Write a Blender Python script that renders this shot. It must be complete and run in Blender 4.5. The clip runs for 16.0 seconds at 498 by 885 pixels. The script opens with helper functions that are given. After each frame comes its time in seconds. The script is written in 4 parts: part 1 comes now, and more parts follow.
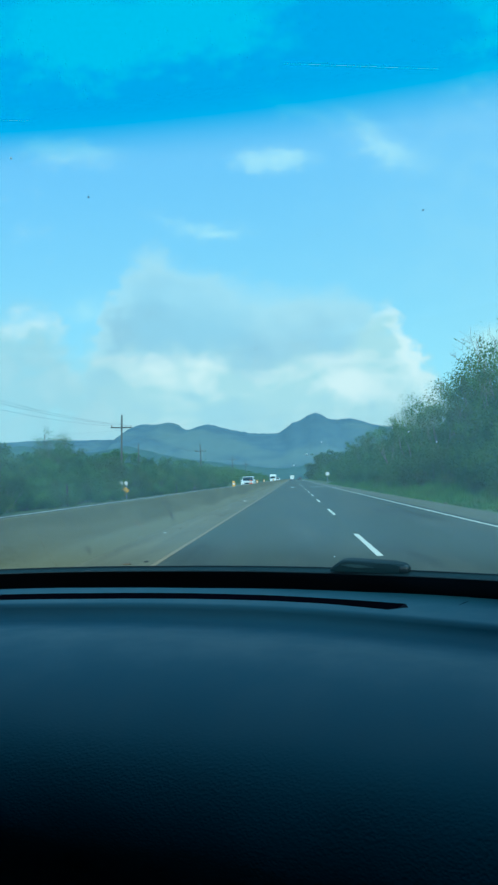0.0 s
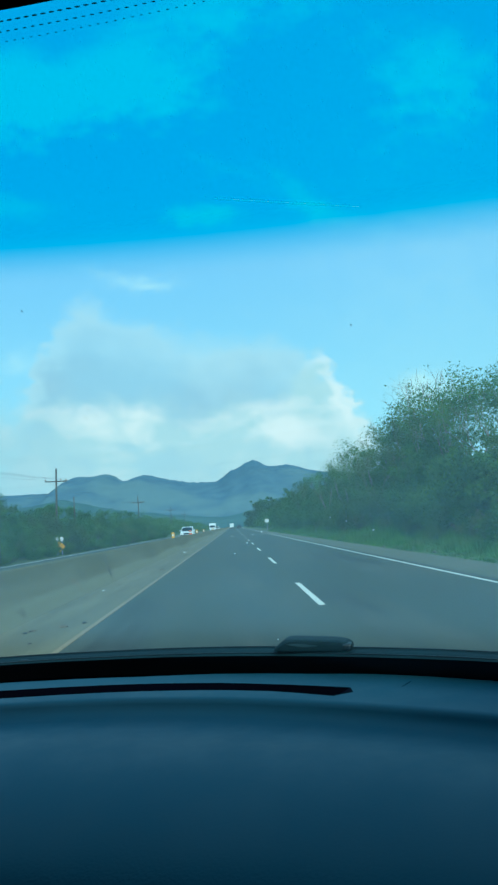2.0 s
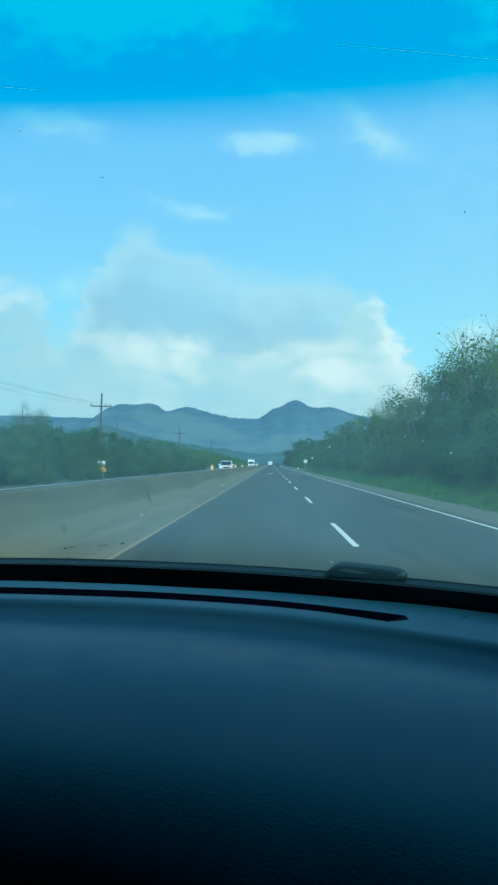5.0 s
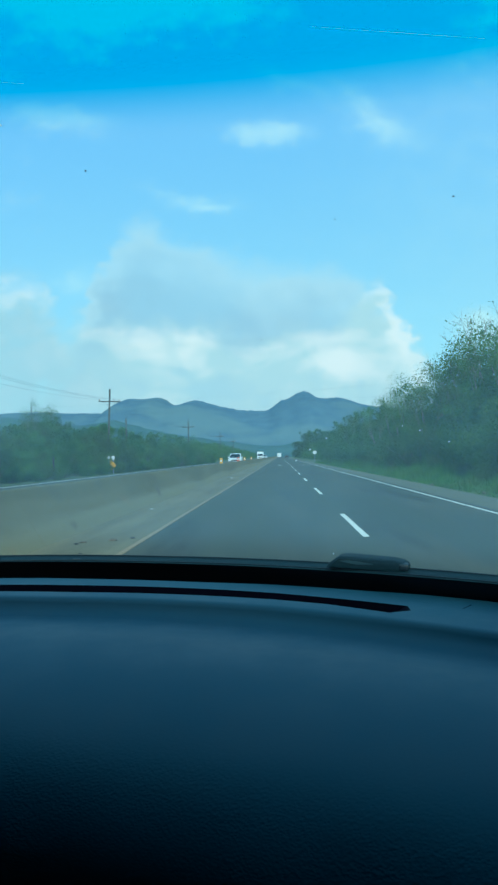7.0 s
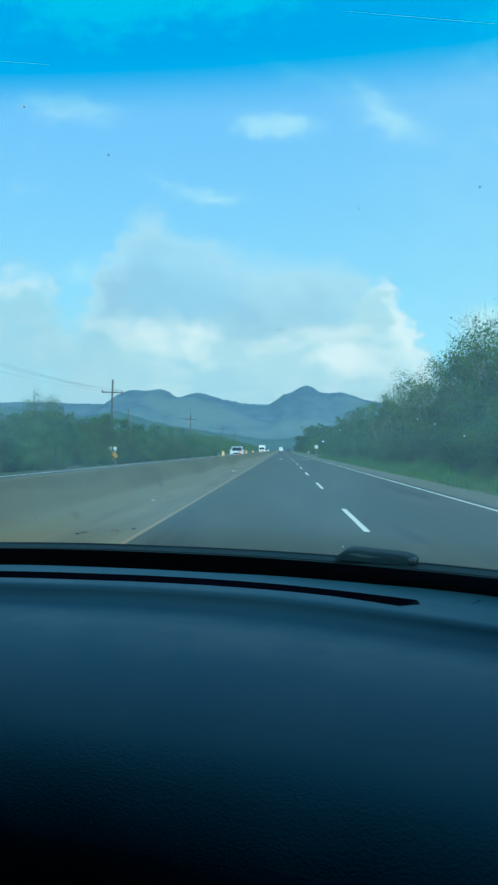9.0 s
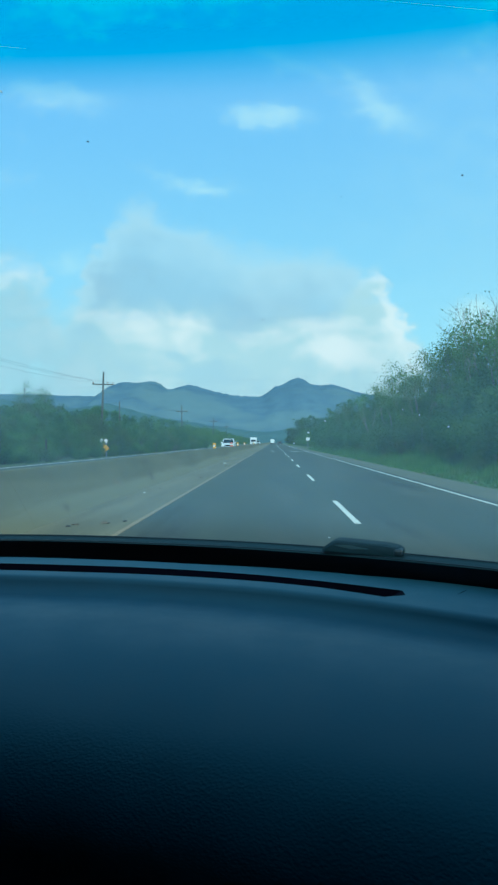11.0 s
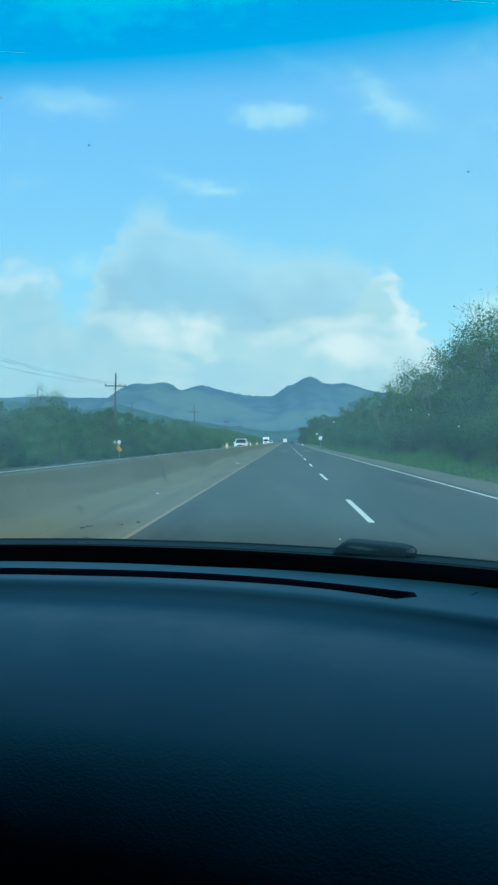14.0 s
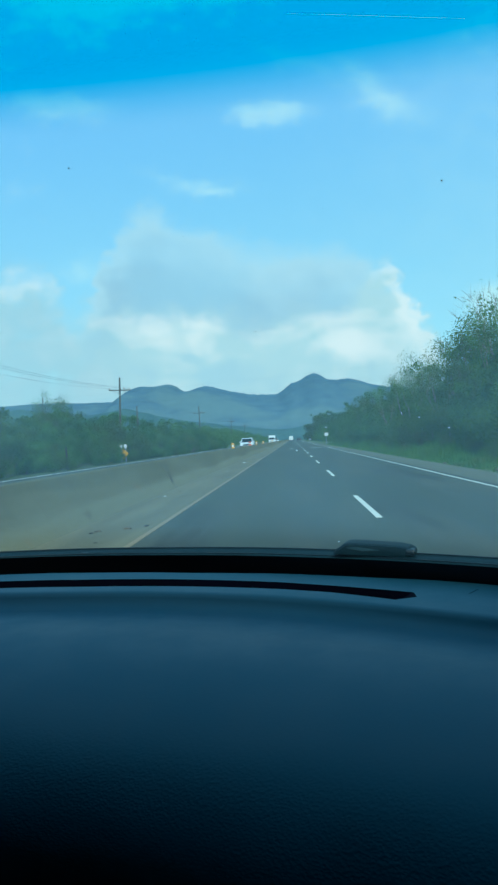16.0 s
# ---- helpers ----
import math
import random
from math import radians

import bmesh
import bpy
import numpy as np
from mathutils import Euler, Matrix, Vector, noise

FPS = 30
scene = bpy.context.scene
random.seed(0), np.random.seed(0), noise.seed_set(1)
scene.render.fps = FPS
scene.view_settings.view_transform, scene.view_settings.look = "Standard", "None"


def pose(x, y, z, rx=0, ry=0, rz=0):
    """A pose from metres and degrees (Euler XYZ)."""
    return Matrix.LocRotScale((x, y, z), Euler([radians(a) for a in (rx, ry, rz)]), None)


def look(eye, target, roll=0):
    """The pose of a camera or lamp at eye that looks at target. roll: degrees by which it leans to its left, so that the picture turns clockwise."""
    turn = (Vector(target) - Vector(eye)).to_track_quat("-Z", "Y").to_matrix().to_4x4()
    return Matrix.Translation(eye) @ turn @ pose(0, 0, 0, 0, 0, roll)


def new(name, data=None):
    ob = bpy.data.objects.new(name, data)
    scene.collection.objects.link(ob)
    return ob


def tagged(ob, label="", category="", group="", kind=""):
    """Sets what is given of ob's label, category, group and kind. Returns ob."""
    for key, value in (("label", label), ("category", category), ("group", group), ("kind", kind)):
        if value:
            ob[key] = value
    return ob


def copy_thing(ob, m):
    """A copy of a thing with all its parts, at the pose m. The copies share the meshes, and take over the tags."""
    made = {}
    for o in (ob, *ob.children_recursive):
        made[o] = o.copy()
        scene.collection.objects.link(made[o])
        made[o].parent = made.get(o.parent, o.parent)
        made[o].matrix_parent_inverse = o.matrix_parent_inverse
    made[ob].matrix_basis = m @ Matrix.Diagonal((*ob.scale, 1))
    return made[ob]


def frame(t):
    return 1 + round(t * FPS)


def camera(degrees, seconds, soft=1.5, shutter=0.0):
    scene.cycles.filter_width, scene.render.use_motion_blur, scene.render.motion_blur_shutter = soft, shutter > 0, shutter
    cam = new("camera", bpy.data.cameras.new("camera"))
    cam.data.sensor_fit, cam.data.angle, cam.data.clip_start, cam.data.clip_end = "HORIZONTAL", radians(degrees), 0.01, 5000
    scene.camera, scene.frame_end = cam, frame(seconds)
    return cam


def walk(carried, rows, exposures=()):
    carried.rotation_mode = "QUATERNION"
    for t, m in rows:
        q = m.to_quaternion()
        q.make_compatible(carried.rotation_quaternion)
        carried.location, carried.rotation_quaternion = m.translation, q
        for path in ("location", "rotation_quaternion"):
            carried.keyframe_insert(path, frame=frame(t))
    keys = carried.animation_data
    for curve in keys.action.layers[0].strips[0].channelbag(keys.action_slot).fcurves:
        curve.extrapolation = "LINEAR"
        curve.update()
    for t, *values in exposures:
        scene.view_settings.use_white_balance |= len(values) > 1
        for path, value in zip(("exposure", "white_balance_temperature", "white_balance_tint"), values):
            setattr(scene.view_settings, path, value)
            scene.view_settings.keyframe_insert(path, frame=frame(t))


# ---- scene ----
cam = camera(40.36, 16.0, soft=2.5)

# seconds, eye offset (x, y, z) from the seat point, heading left, tilt up, lean
SEAT = Vector((0.0, 0.0, 1.30))
ROWS = (
    (0.0, 0.037, -0.052, -0.023, 3.62, 3.13, -1.92),
    (0.5, 0.007, -0.041, 0.005, 2.99, 4.49, -0.93),
    (1.0, 0.034, 0.006, 0.008, -0.17, 2.43, -0.87),
    (1.5, 0.020, -0.021, 0.049, 0.11, 2.88, -2.06),
    (2.0, 0.039, -0.062, 0.039, -1.86, 6.92, -4.14),
    (2.5, 0.002, -0.034, 0.043, -0.25, 5.61, 0.80),
    (3.0, 0.011, 0.009, 0.020, -1.09, 1.04, 0.58),
    (3.5, 0.030, -0.008, 0.025, -1.59, 2.68, -3.15),
    (4.0, 0.010, -0.008, 0.010, 0.01, 2.92, -0.56),
    (4.5, -0.003, -0.010, 0.003, 1.64, 2.38, 0.81),
    (7.0, 0.016, -0.002, 0.004, 2.63, 1.16, -0.68),
    (7.5, 0.001, -0.002, 0.002, 2.66, 1.04, 0.85),
    (8.0, -0.006, -0.001, -0.001, 2.09, 0.98, 2.15),
    (8.5, -0.019, 0.011, -0.012, 3.05, 0.71, 3.19),
    (9.0, 0.000, 0.000, 0.000, 2.79, 0.60, 0.41),
    (11.5, 0.009, 0.007, -0.003, 1.73, -0.65, 0.67),
    (12.0, -0.002, 0.012, -0.008, 1.75, -2.20, 1.50),
    (12.5, 0.006, 0.018, -0.002, 2.39, -1.70, -0.17),
    (13.0, 0.009, 0.011, 0.003, 2.86, -0.22, -0.77),
    (13.5, 0.020, 0.017, 0.005, 2.76, -1.21, -0.98),
    (14.0, 0.015, 0.011, 0.002, 3.13, -0.08, -0.33),
    (14.5, 0.019, 0.016, 0.007, 3.74, -1.55, -1.35),
    (15.0, 0.025, -0.004, 0.018, 2.77, 0.21, -1.74),
    (15.5, 0.019, 0.008, 0.011, 3.04, -0.63, -1.33),
    (16.0, 0.033, 0.003, 0.014, 3.65, -0.15, -2.50),
)


def view(dx, dy, dz, heading, tilt, lean):
    eye = SEAT + Vector((dx, dy, dz))
    h, p = radians(heading), radians(tilt)
    ahead = Vector((-math.sin(h) * math.cos(p), math.cos(h) * math.cos(p), math.sin(p)))
    return look(eye, eye + ahead, lean)


walk(cam, [(t, view(*row)) for t, *row in ROWS], exposures=((0.0, 0.48, 5780, -13), (4.5, 0.48, 5800, -12), (8.0, 0.48, 5880, -8), (12.0, 0.45, 5900, -7), (16.0, 0.45, 5890, -8)))

# ---- world and sun ----
SUN_ELEVATION, SUN_BEARING = radians(37), radians(168)
world = bpy.data.worlds.new("sky")
scene.world = world
world.use_nodes = True


class Nodes:
    """Small helper to write node trees as expressions."""

    def __init__(self, tree):
        self.tree = tree

    def node(self, kind):
        return self.tree.nodes.new(kind)

    def put(self, socket, value):
        if isinstance(value, bpy.types.NodeSocket):
            self.tree.links.new(value, socket)
        else:
            socket.default_value = value

    def math(self, op, a, b=0.0, c=0.0, clamp=False):
        n = self.node("ShaderNodeMath")
        n.operation, n.use_clamp = op, clamp
        for s, v in zip(n.inputs, (a, b, c)):
            self.put(s, v)
        return n.outputs[0]

    def ramp(self, value, low, high, a=0.0, b=1.0, smooth=True):
        n = self.node("ShaderNodeMapRange")
        n.interpolation_type = "SMOOTHSTEP" if smooth else "LINEAR"
        for s, v in zip(n.inputs, (value, low, high, a, b)):
            self.put(s, v)
        return n.outputs[0]

    def mix(self, fac, a, b, blend="MIX"):
        n = self.node("ShaderNodeMix")
        n.data_type, n.blend_type = "RGBA", blend
        for k, v in ((0, fac), (6, a), (7, b)):
            self.put(n.inputs[k], v)
        return n.outputs[2]

    def noise(self, vector, scale, detail=4.0, rough=0.55, distort=0.0):
        n = self.node("ShaderNodeTexNoise")
        self.put(n.inputs["Vector"], vector)
        for key, v in (("Scale", scale), ("Detail", detail), ("Roughness", rough), ("Distortion", distort)):
            n.inputs[key].default_value = v
        return n.outputs["Fac"]

    def stretch(self, vector, sx, sy, sz):
        n = self.node("ShaderNodeMapping")
        self.put(n.inputs["Vector"], vector)
        n.inputs["Scale"].default_value = (sx, sy, sz)
        return n.outputs[0]


def rgb(r, g, b):
    return (r, g, b, 1.0)


def build_sky():
    w = Nodes(world.node_tree)
    world.node_tree.nodes.clear()
    sky = w.node("ShaderNodeTexSky")
    sky.sky_type, sky.sun_disc = "NISHITA", False
    sky.sun_elevation, sky.sun_rotation = SUN_ELEVATION, SUN_BEARING
    sky.air_density, sky.dust_density, sky.ozone_density = 1.0, 0.6, 2.0
    ray = w.node("ShaderNodeTexCoord").outputs["Generated"]
    xyz = w.node("ShaderNodeSeparateXYZ")
    w.put(xyz.inputs[0], ray)
    depth = w.math("MAXIMUM", w.math("ABSOLUTE", xyz.outputs[1]), 0.08)
    u = w.math("DIVIDE", xyz.outputs[0], depth)
    v = w.math("DIVIDE", xyz.outputs[2], depth)
    flat = w.node("ShaderNodeCombineXYZ")
    w.put(flat.inputs[0], u)
    w.put(flat.inputs[1], w.math("MULTIPLY", v, 1.4))

    def cells(seed, scale, detail=5.0, rough=0.55, distort=0.0):
        shift = w.node("ShaderNodeVectorMath")
        shift.inputs[1].default_value = (seed, seed * 0.7, seed * 0.3)
        w.put(shift.inputs[0], flat.outputs[0])
        return w.math("SUBTRACT", w.noise(shift.outputs[0], scale, detail, rough, distort), 0.5)

    def moved(value, *pushes):
        for n, amount in pushes:
            value = w.math("ADD", value, w.math("MULTIPLY", n, amount))
        return value

    big_a, big_b, big_c = cells(3.1, 7.0), cells(7.7, 7.0), cells(5.9, 5.0, 6.0)
    small_a, small_b = cells(1.3, 26.0, 7.0, 0.62), cells(9.2, 26.0, 7.0, 0.62)
    lump = cells(4.4, 15.0, 6.0, 0.56, 0.4)
    cu, cv = moved(u, (big_a, 0.06), (small_a, 0.085)), moved(v, (big_b, 0.05), (small_b, 0.065))

    def outline(across, rows):
        """The height of a cloud's upper edge along the horizon."""
        n = w.node("ShaderNodeFloatCurve")
        points = n.mapping.curves[0].points
        points[0].location, points[1].location = (0.0, rows[0][1]), (1.0, rows[-1][1])
        for x, y in rows[1:-1]:
            points.new((x + 0.6) / 1.2, y)
        n.mapping.update()
        w.put(n.inputs["Value"], w.math("DIVIDE", w.math("ADD", across, 0.6), 1.2, clamp=True))
        return n.outputs[0]

    def puff(cx, cy, sx, sy, amount, tilt=0.0, flatness=1.0, calm=True):
        a, b = w.math("SUBTRACT", u if calm else cu, cx), w.math("SUBTRACT", v if calm else cv, cy)
        if calm:
            a, b = moved(a, (small_a, 0.075)), moved(b, (small_b, 0.05))
        if tilt:
            b = w.math("ADD", b, w.math("MULTIPLY", a, tilt))
        r = w.math("ADD", w.math("POWER", w.math("DIVIDE", a, sx), 2.0), w.math("POWER", w.math("DIVIDE", b, sy), 2.0))
        if flatness != 1.0:
            r = w.math("POWER", r, flatness)
        return w.math("MULTIPLY", w.math("EXPONENT", w.math("MULTIPLY", r, -1.0)), amount)

    def total(rows):
        out = puff(*rows[0])
        for row in rows[1:]:
            out = w.math("ADD", out, puff(*row))
        return out

    # grey cloud with a tall head, standing behind the bank
    grey_top = outline(cu, ((-0.6, 0.02), (-0.36, 0.04), (-0.29, 0.22), (-0.262, 0.30), (-0.242, 0.335), (-0.215, 0.358), (-0.195, 0.357), (-0.17, 0.336), (-0.125, 0.322), (-0.08, 0.302),
                            (-0.037, 0.286), (0.005, 0.280), (0.054, 0.283), (0.095, 0.272), (0.128, 0.245), (0.15, 0.20), (0.19, 0.12), (0.6, 0.04)))
    under = w.math("SUBTRACT", grey_top, cv)
    cover_grey = w.math("MULTIPLY", w.ramp(under, -0.016, 0.034), w.ramp(big_c, -0.2, 0.15, 0.72, 0.97))
    # white bank of cumulus over the hills, with a bright tower at its end
    bank_top = outline(cu, ((-0.6, 0.20), (-0.5, 0.235), (-0.43, 0.277), (-0.395, 0.279), (-0.362, 0.262), (-0.34, 0.228), (-0.328, 0.204), (-0.304, 0.214), (-0.264, 0.205), (-0.215, 0.205),
                            (-0.16, 0.197), (-0.118, 0.199), (-0.09, 0.188), (-0.065, 0.176), (-0.035, 0.178), (-0.005, 0.187), (0.03, 0.190), (0.087, 0.198), (0.115, 0.212), (0.130, 0.240),
                            (0.150, 0.249), (0.163, 0.244), (0.176, 0.222), (0.192, 0.194), (0.210, 0.158), (0.240, 0.105), (0.285, 0.075), (0.6, 0.10)))
    deep = w.math("SUBTRACT", bank_top, cv)
    edge = w.ramp(u, 0.02, 0.14, 0.055, 0.044)
    cover_bank = w.math("MULTIPLY", w.ramp(w.math("DIVIDE", deep, edge), -0.45, 0.75), w.math("MULTIPLY", w.ramp(moved(lump, (big_c, 0.8)), -0.22, 0.02, 0.55, 1.0), w.ramp(u, -0.42, -0.30, 0.92, 1.0)))
    # thin high clouds
    thin = total(((-0.108, 0.374, 0.042, 0.009, 0.58), (-0.17, 0.392, 0.035, 0.008, 0.22, 0.35), (-0.012, 0.480, 0.056, 0.020, 0.46, 0.0, 2.0), (0.02, 0.484, 0.028, 0.016, 0.16),
                  (0.150, 0.490, 0.034, 0.022, 0.44, 0.5), (0.115, 0.530, 0.04, 0.016, 0.20, 0.7), (0.19, 0.470, 0.035, 0.016, 0.16, 0.3), (-0.325, 0.512, 0.075, 0.021, 0.36, 0.12, 1.6), (0.03, 0.555, 0.06, 0.012, 0.14, 0.4),
                  (0.300, 0.182, 0.042, 0.030, 0.62, 0.0, 1.5), (0.36, 0.16, 0.06, 0.03, 0.40), (-0.30, 0.265, 0.03, 0.02, 0.30), (0.34, 0.42, 0.22, 0.32, 0.14), (0.0, 0.0, 3.0, 0.10, 0.38)))
    veil = w.math("MULTIPLY", thin, w.ramp(moved(lump, (small_a, 0.8)), -0.2, 0.2, 0.68, 1.15))
    # broken cloud high overhead
    high = total(((-0.30, 0.70, 0.17, 0.085, 1.0, 0.1, 1.0, False), (-0.10, 0.72, 0.10, 0.06, 0.7, 0.0, 1.0, False), (0.36, 0.70, 0.10, 0.10, 0.85, 0.0, 1.0, False), (0.02, 0.82, 0.2, 0.06, 0.5, 0.0, 1.0, False)))
    wild = w.math("MULTIPLY", w.ramp(v, 0.78, 1.3), 0.5)
    cover_high = w.math("MULTIPLY", w.ramp(w.math("ADD", w.math("ADD", high, wild), w.math("ADD", w.math("MULTIPLY", big_c, 1.2), w.math("MULTIPLY", small_b, 0.9))), 0.15, 0.85), 0.85)
    # colours: lit heads, blue-grey hollows, pale foot
    shine = total(((-0.125, 0.172, 0.035, 0.016, 0.55), (-0.205, 0.180, 0.05, 0.016, 0.34), (-0.30, 0.195, 0.03, 0.018, 0.25), (-0.15, 0.135, 0.06, 0.014, 0.38), (0.083, 0.140, 0.028, 0.022, 0.80),
                   (0.11, 0.122, 0.035, 0.020, 0.55), (0.05, 0.172, 0.03, 0.015, 0.3), (0.172, 0.195, 0.020, 0.035, 0.75), (0.15, 0.241, 0.020, 0.011, 0.8), (0.185, 0.15, 0.025, 0.03, 0.5),
                   (-0.385, 0.262, 0.03, 0.014, 0.9), (-0.415, 0.240, 0.03, 0.02, 0.45), (-0.35, 0.235, 0.02, 0.02, 0.45)))
    hollow = total(((-0.088, 0.142, 0.025, 0.014, 0.45), (-0.01, 0.125, 0.035, 0.018, 0.30), (-0.385, 0.225, 0.025, 0.016, 0.40), (-0.27, 0.15, 0.04, 0.02, 0.22), (0.125, 0.200, 0.024, 0.022, 0.60), (0.03, 0.150, 0.028, 0.014, 0.40), (0.14, 0.165, 0.018, 0.014, 0.35), (0.06, 0.115, 0.03, 0.012, 0.25), (-0.23, 0.135, 0.05, 0.015, 0.25)))
    rim = w.math("MULTIPLY", w.ramp(deep, 0.0, 0.012, 0.0, 1.0), w.ramp(deep, 0.075, 0.02, 0.0, 0.34))
    lit = w.math("SUBTRACT", moved(w.math("ADD", w.math("ADD", rim, shine), 0.04), (lump, 2.9), (small_a, 1.1)), hollow, clamp=True)
    white = w.mix(lit, rgb(4.75, 5.85, 6.5), rgb(7.5, 7.2, 7.4))
    white = w.mix(w.math("MULTIPLY", w.math("MULTIPLY", shine, w.ramp(u, -0.05, 0.08, 0.25, 1.0)), 0.75, clamp=True), white, rgb(7.9, 7.35, 7.6))
    white = w.mix(w.ramp(v, 0.13, 0.075, 0.0, 0.6), white, rgb(4.8, 5.75, 6.4))
    white = w.mix(w.math("MULTIPLY", w.ramp(u, -0.16, -0.38), w.ramp(shine, 0.0, 0.4, 0.7, 0.2)), white, rgb(3.6, 4.95, 6.0))
    grey = w.mix(w.ramp(moved(under, (lump, 0.06)), 0.0, 0.11), rgb(4.85, 6.05, 7.15), rgb(3.4, 4.7, 6.1))
    blue = w.mix(0.72, sky.outputs[0], w.mix(w.ramp(v, 0.0, 0.6), rgb(4.0, 6.8, 8.0), rgb(2.0, 5.0, 9.2)))
    col = w.mix(veil, blue, rgb(6.0, 7.3, 7.6))
    col = w.mix(cover_high, col, rgb(4.7, 6.2, 7.8))
    col = w.mix(cover_grey, col, grey)
    col = w.mix(w.math("MULTIPLY", cover_bank, 0.94), col, white)
    back = w.node("ShaderNodeBackground")
    w.put(back.inputs[0], col)
    back.inputs[1].default_value = 0.10
    out = w.node("ShaderNodeOutputWorld")
    w.put(out.inputs[0], back.outputs[0])


build_sky()
sun = new("sun", bpy.data.lights.new("sun", "SUN"))
sun.data.energy, sun.data.angle, sun.data.color = 2.3, radians(12), (1.0, 0.95, 0.87)
toward = Vector((math.sin(SUN_BEARING) * math.cos(SUN_ELEVATION), math.cos(SUN_BEARING) * math.cos(SUN_ELEVATION), math.sin(SUN_ELEVATION)))
sun.matrix_world = look(toward * 50, (0, 0, 0))


# ---- materials ----
def material(name, make, rough=0.7, metal=0.0, spec=0.5):
    m = bpy.data.materials.new(name)
    m.use_nodes = True
    k = Nodes(m.node_tree)
    k.shader = m.node_tree.nodes["Principled BSDF"]
    k.shader.inputs["Roughness"].default_value = rough
    k.shader.inputs["Metallic"].default_value = metal
    k.shader.inputs["Specular IOR Level"].default_value = spec
    k.place = k.node("ShaderNodeTexCoord").outputs["Object"]
    k.world = k.node("ShaderNodeNewGeometry").outputs["Position"]
    make(k)
    return m


def bump(k, height, strength, distance):
    b = k.node("ShaderNodeBump")
    b.inputs["Strength"].default_value, b.inputs["Distance"].default_value = strength, distance
    k.put(b.inputs["Height"], height)
    k.put(k.shader.inputs["Normal"], b.outputs[0])


def plain(name, colour, rough=0.6, metal=0.0, vary=0.25, scale=8.0, spec=0.5):
    def make(k):
        n = k.noise(k.world, scale, 5.0)
        dark = tuple(c * (1 - vary) for c in colour)
        light = tuple(min(1.0, c * (1 + vary)) for c in colour)
        k.put(k.shader.inputs["Base Color"], k.mix(k.ramp(n, 0.3, 0.7), rgb(*dark), rgb(*light)))
        k.put(k.shader.inputs["Roughness"], k.ramp(n, 0.2, 0.8, rough * 0.85, min(1.0, rough * 1.15)))
    return material(name, make, rough, metal, spec)


def make_asphalt(k):
    grain = k.noise(k.world, 55.0, 3.0)
    tracks = k.noise(k.stretch(k.world, 1.3, 0.012, 1.0), 1.0, 4.0)
    stain = k.noise(k.stretch(k.world, 0.5, 0.09, 1.0), 1.0, 6.0, 0.62)
    col = k.mix(k.ramp(tracks, 0.35, 0.65), rgb(0.036, 0.049, 0.039), rgb(0.057, 0.073, 0.058))
    col = k.mix(k.ramp(stain, 0.42, 0.68, 0.0, 0.6), col, rgb(0.097, 0.096, 0.074))
    oil = k.noise(k.stretch(k.world, 0.45, 0.05, 1.0), 1.3, 4.0, 0.6)
    col = k.mix(k.ramp(oil, 0.52, 0.66, 0.0, 0.8), col, rgb(0.027, 0.033, 0.031))
    col = k.mix(k.ramp(grain, 0.3, 0.75, 0.0, 0.4), col, rgb(0.125, 0.127, 0.119))
    k.put(k.shader.inputs["Base Color"], col)
    k.put(k.shader.inputs["Roughness"], k.ramp(tracks, 0.3, 0.7, 0.72, 0.9))
    bump(k, grain, 0.5, 0.004)


def make_dusty_shoulder(k):
    grain = k.noise(k.world, 30.0, 4.0)
    drift = k.noise(k.stretch(k.world, 1.4, 0.16, 1.0), 1.0, 6.0, 0.6)
    col = k.mix(k.ramp(drift, 0.35, 0.65), rgb(0.112, 0.099, 0.056), rgb(0.174, 0.149, 0.086))
    col = k.mix(k.ramp(grain, 0.35, 0.8, 0.0, 0.4), col, rgb(0.25, 0.235, 0.19))
    k.put(k.shader.inputs["Base Color"], col)
    bump(k, grain, 0.5, 0.006)


def make_concrete(k):
    grain = k.noise(k.world, 22.0, 5.0)
    cloud = k.noise(k.stretch(k.world, 1.0, 0.14, 1.6), 1.0, 5.0, 0.6)
    runs = k.noise(k.stretch(k.world, 2.0, 1.6, 0.25), 1.0, 6.0, 0.65)
    col = k.mix(k.ramp(cloud, 0.35, 0.68), rgb(0.132, 0.119, 0.066), rgb(0.180, 0.160, 0.092))
    col = k.mix(k.ramp(runs, 0.54, 0.76, 0.0, 0.5), col, rgb(0.10, 0.088, 0.06))
    tall = k.node("ShaderNodeSeparateXYZ")
    k.put(tall.inputs[0], k.world)
    drift = k.noise(k.stretch(k.world, 1.0, 0.10, 1.5), 1.0, 5.0, 0.6)
    reach = k.math("ADD", tall.outputs[2], k.math("MULTIPLY", k.math("SUBTRACT", drift, 0.5), 0.7))
    sand = k.ramp(reach, 0.42, 0.20)
    col = k.mix(k.math("MULTIPLY", sand, 0.6), col, rgb(0.262, 0.242, 0.160))
    blot = k.noise(k.stretch(k.world, 1.0, 0.9, 1.3), 0.9, 2.0)
    col = k.mix(k.ramp(blot, 0.66, 0.74, 0.0, 0.55), col, rgb(0.26, 0.12, 0.05))
    col = k.mix(k.ramp(blot, 0.30, 0.22, 0.0, 0.5), col, rgb(0.09, 0.075, 0.055))
    col = k.mix(k.ramp(grain, 0.4, 0.8, 0.0, 0.3), col, rgb(0.28, 0.265, 0.22))
    k.put(k.shader.inputs["Base Color"], col)
    bump(k, grain, 0.35, 0.006)


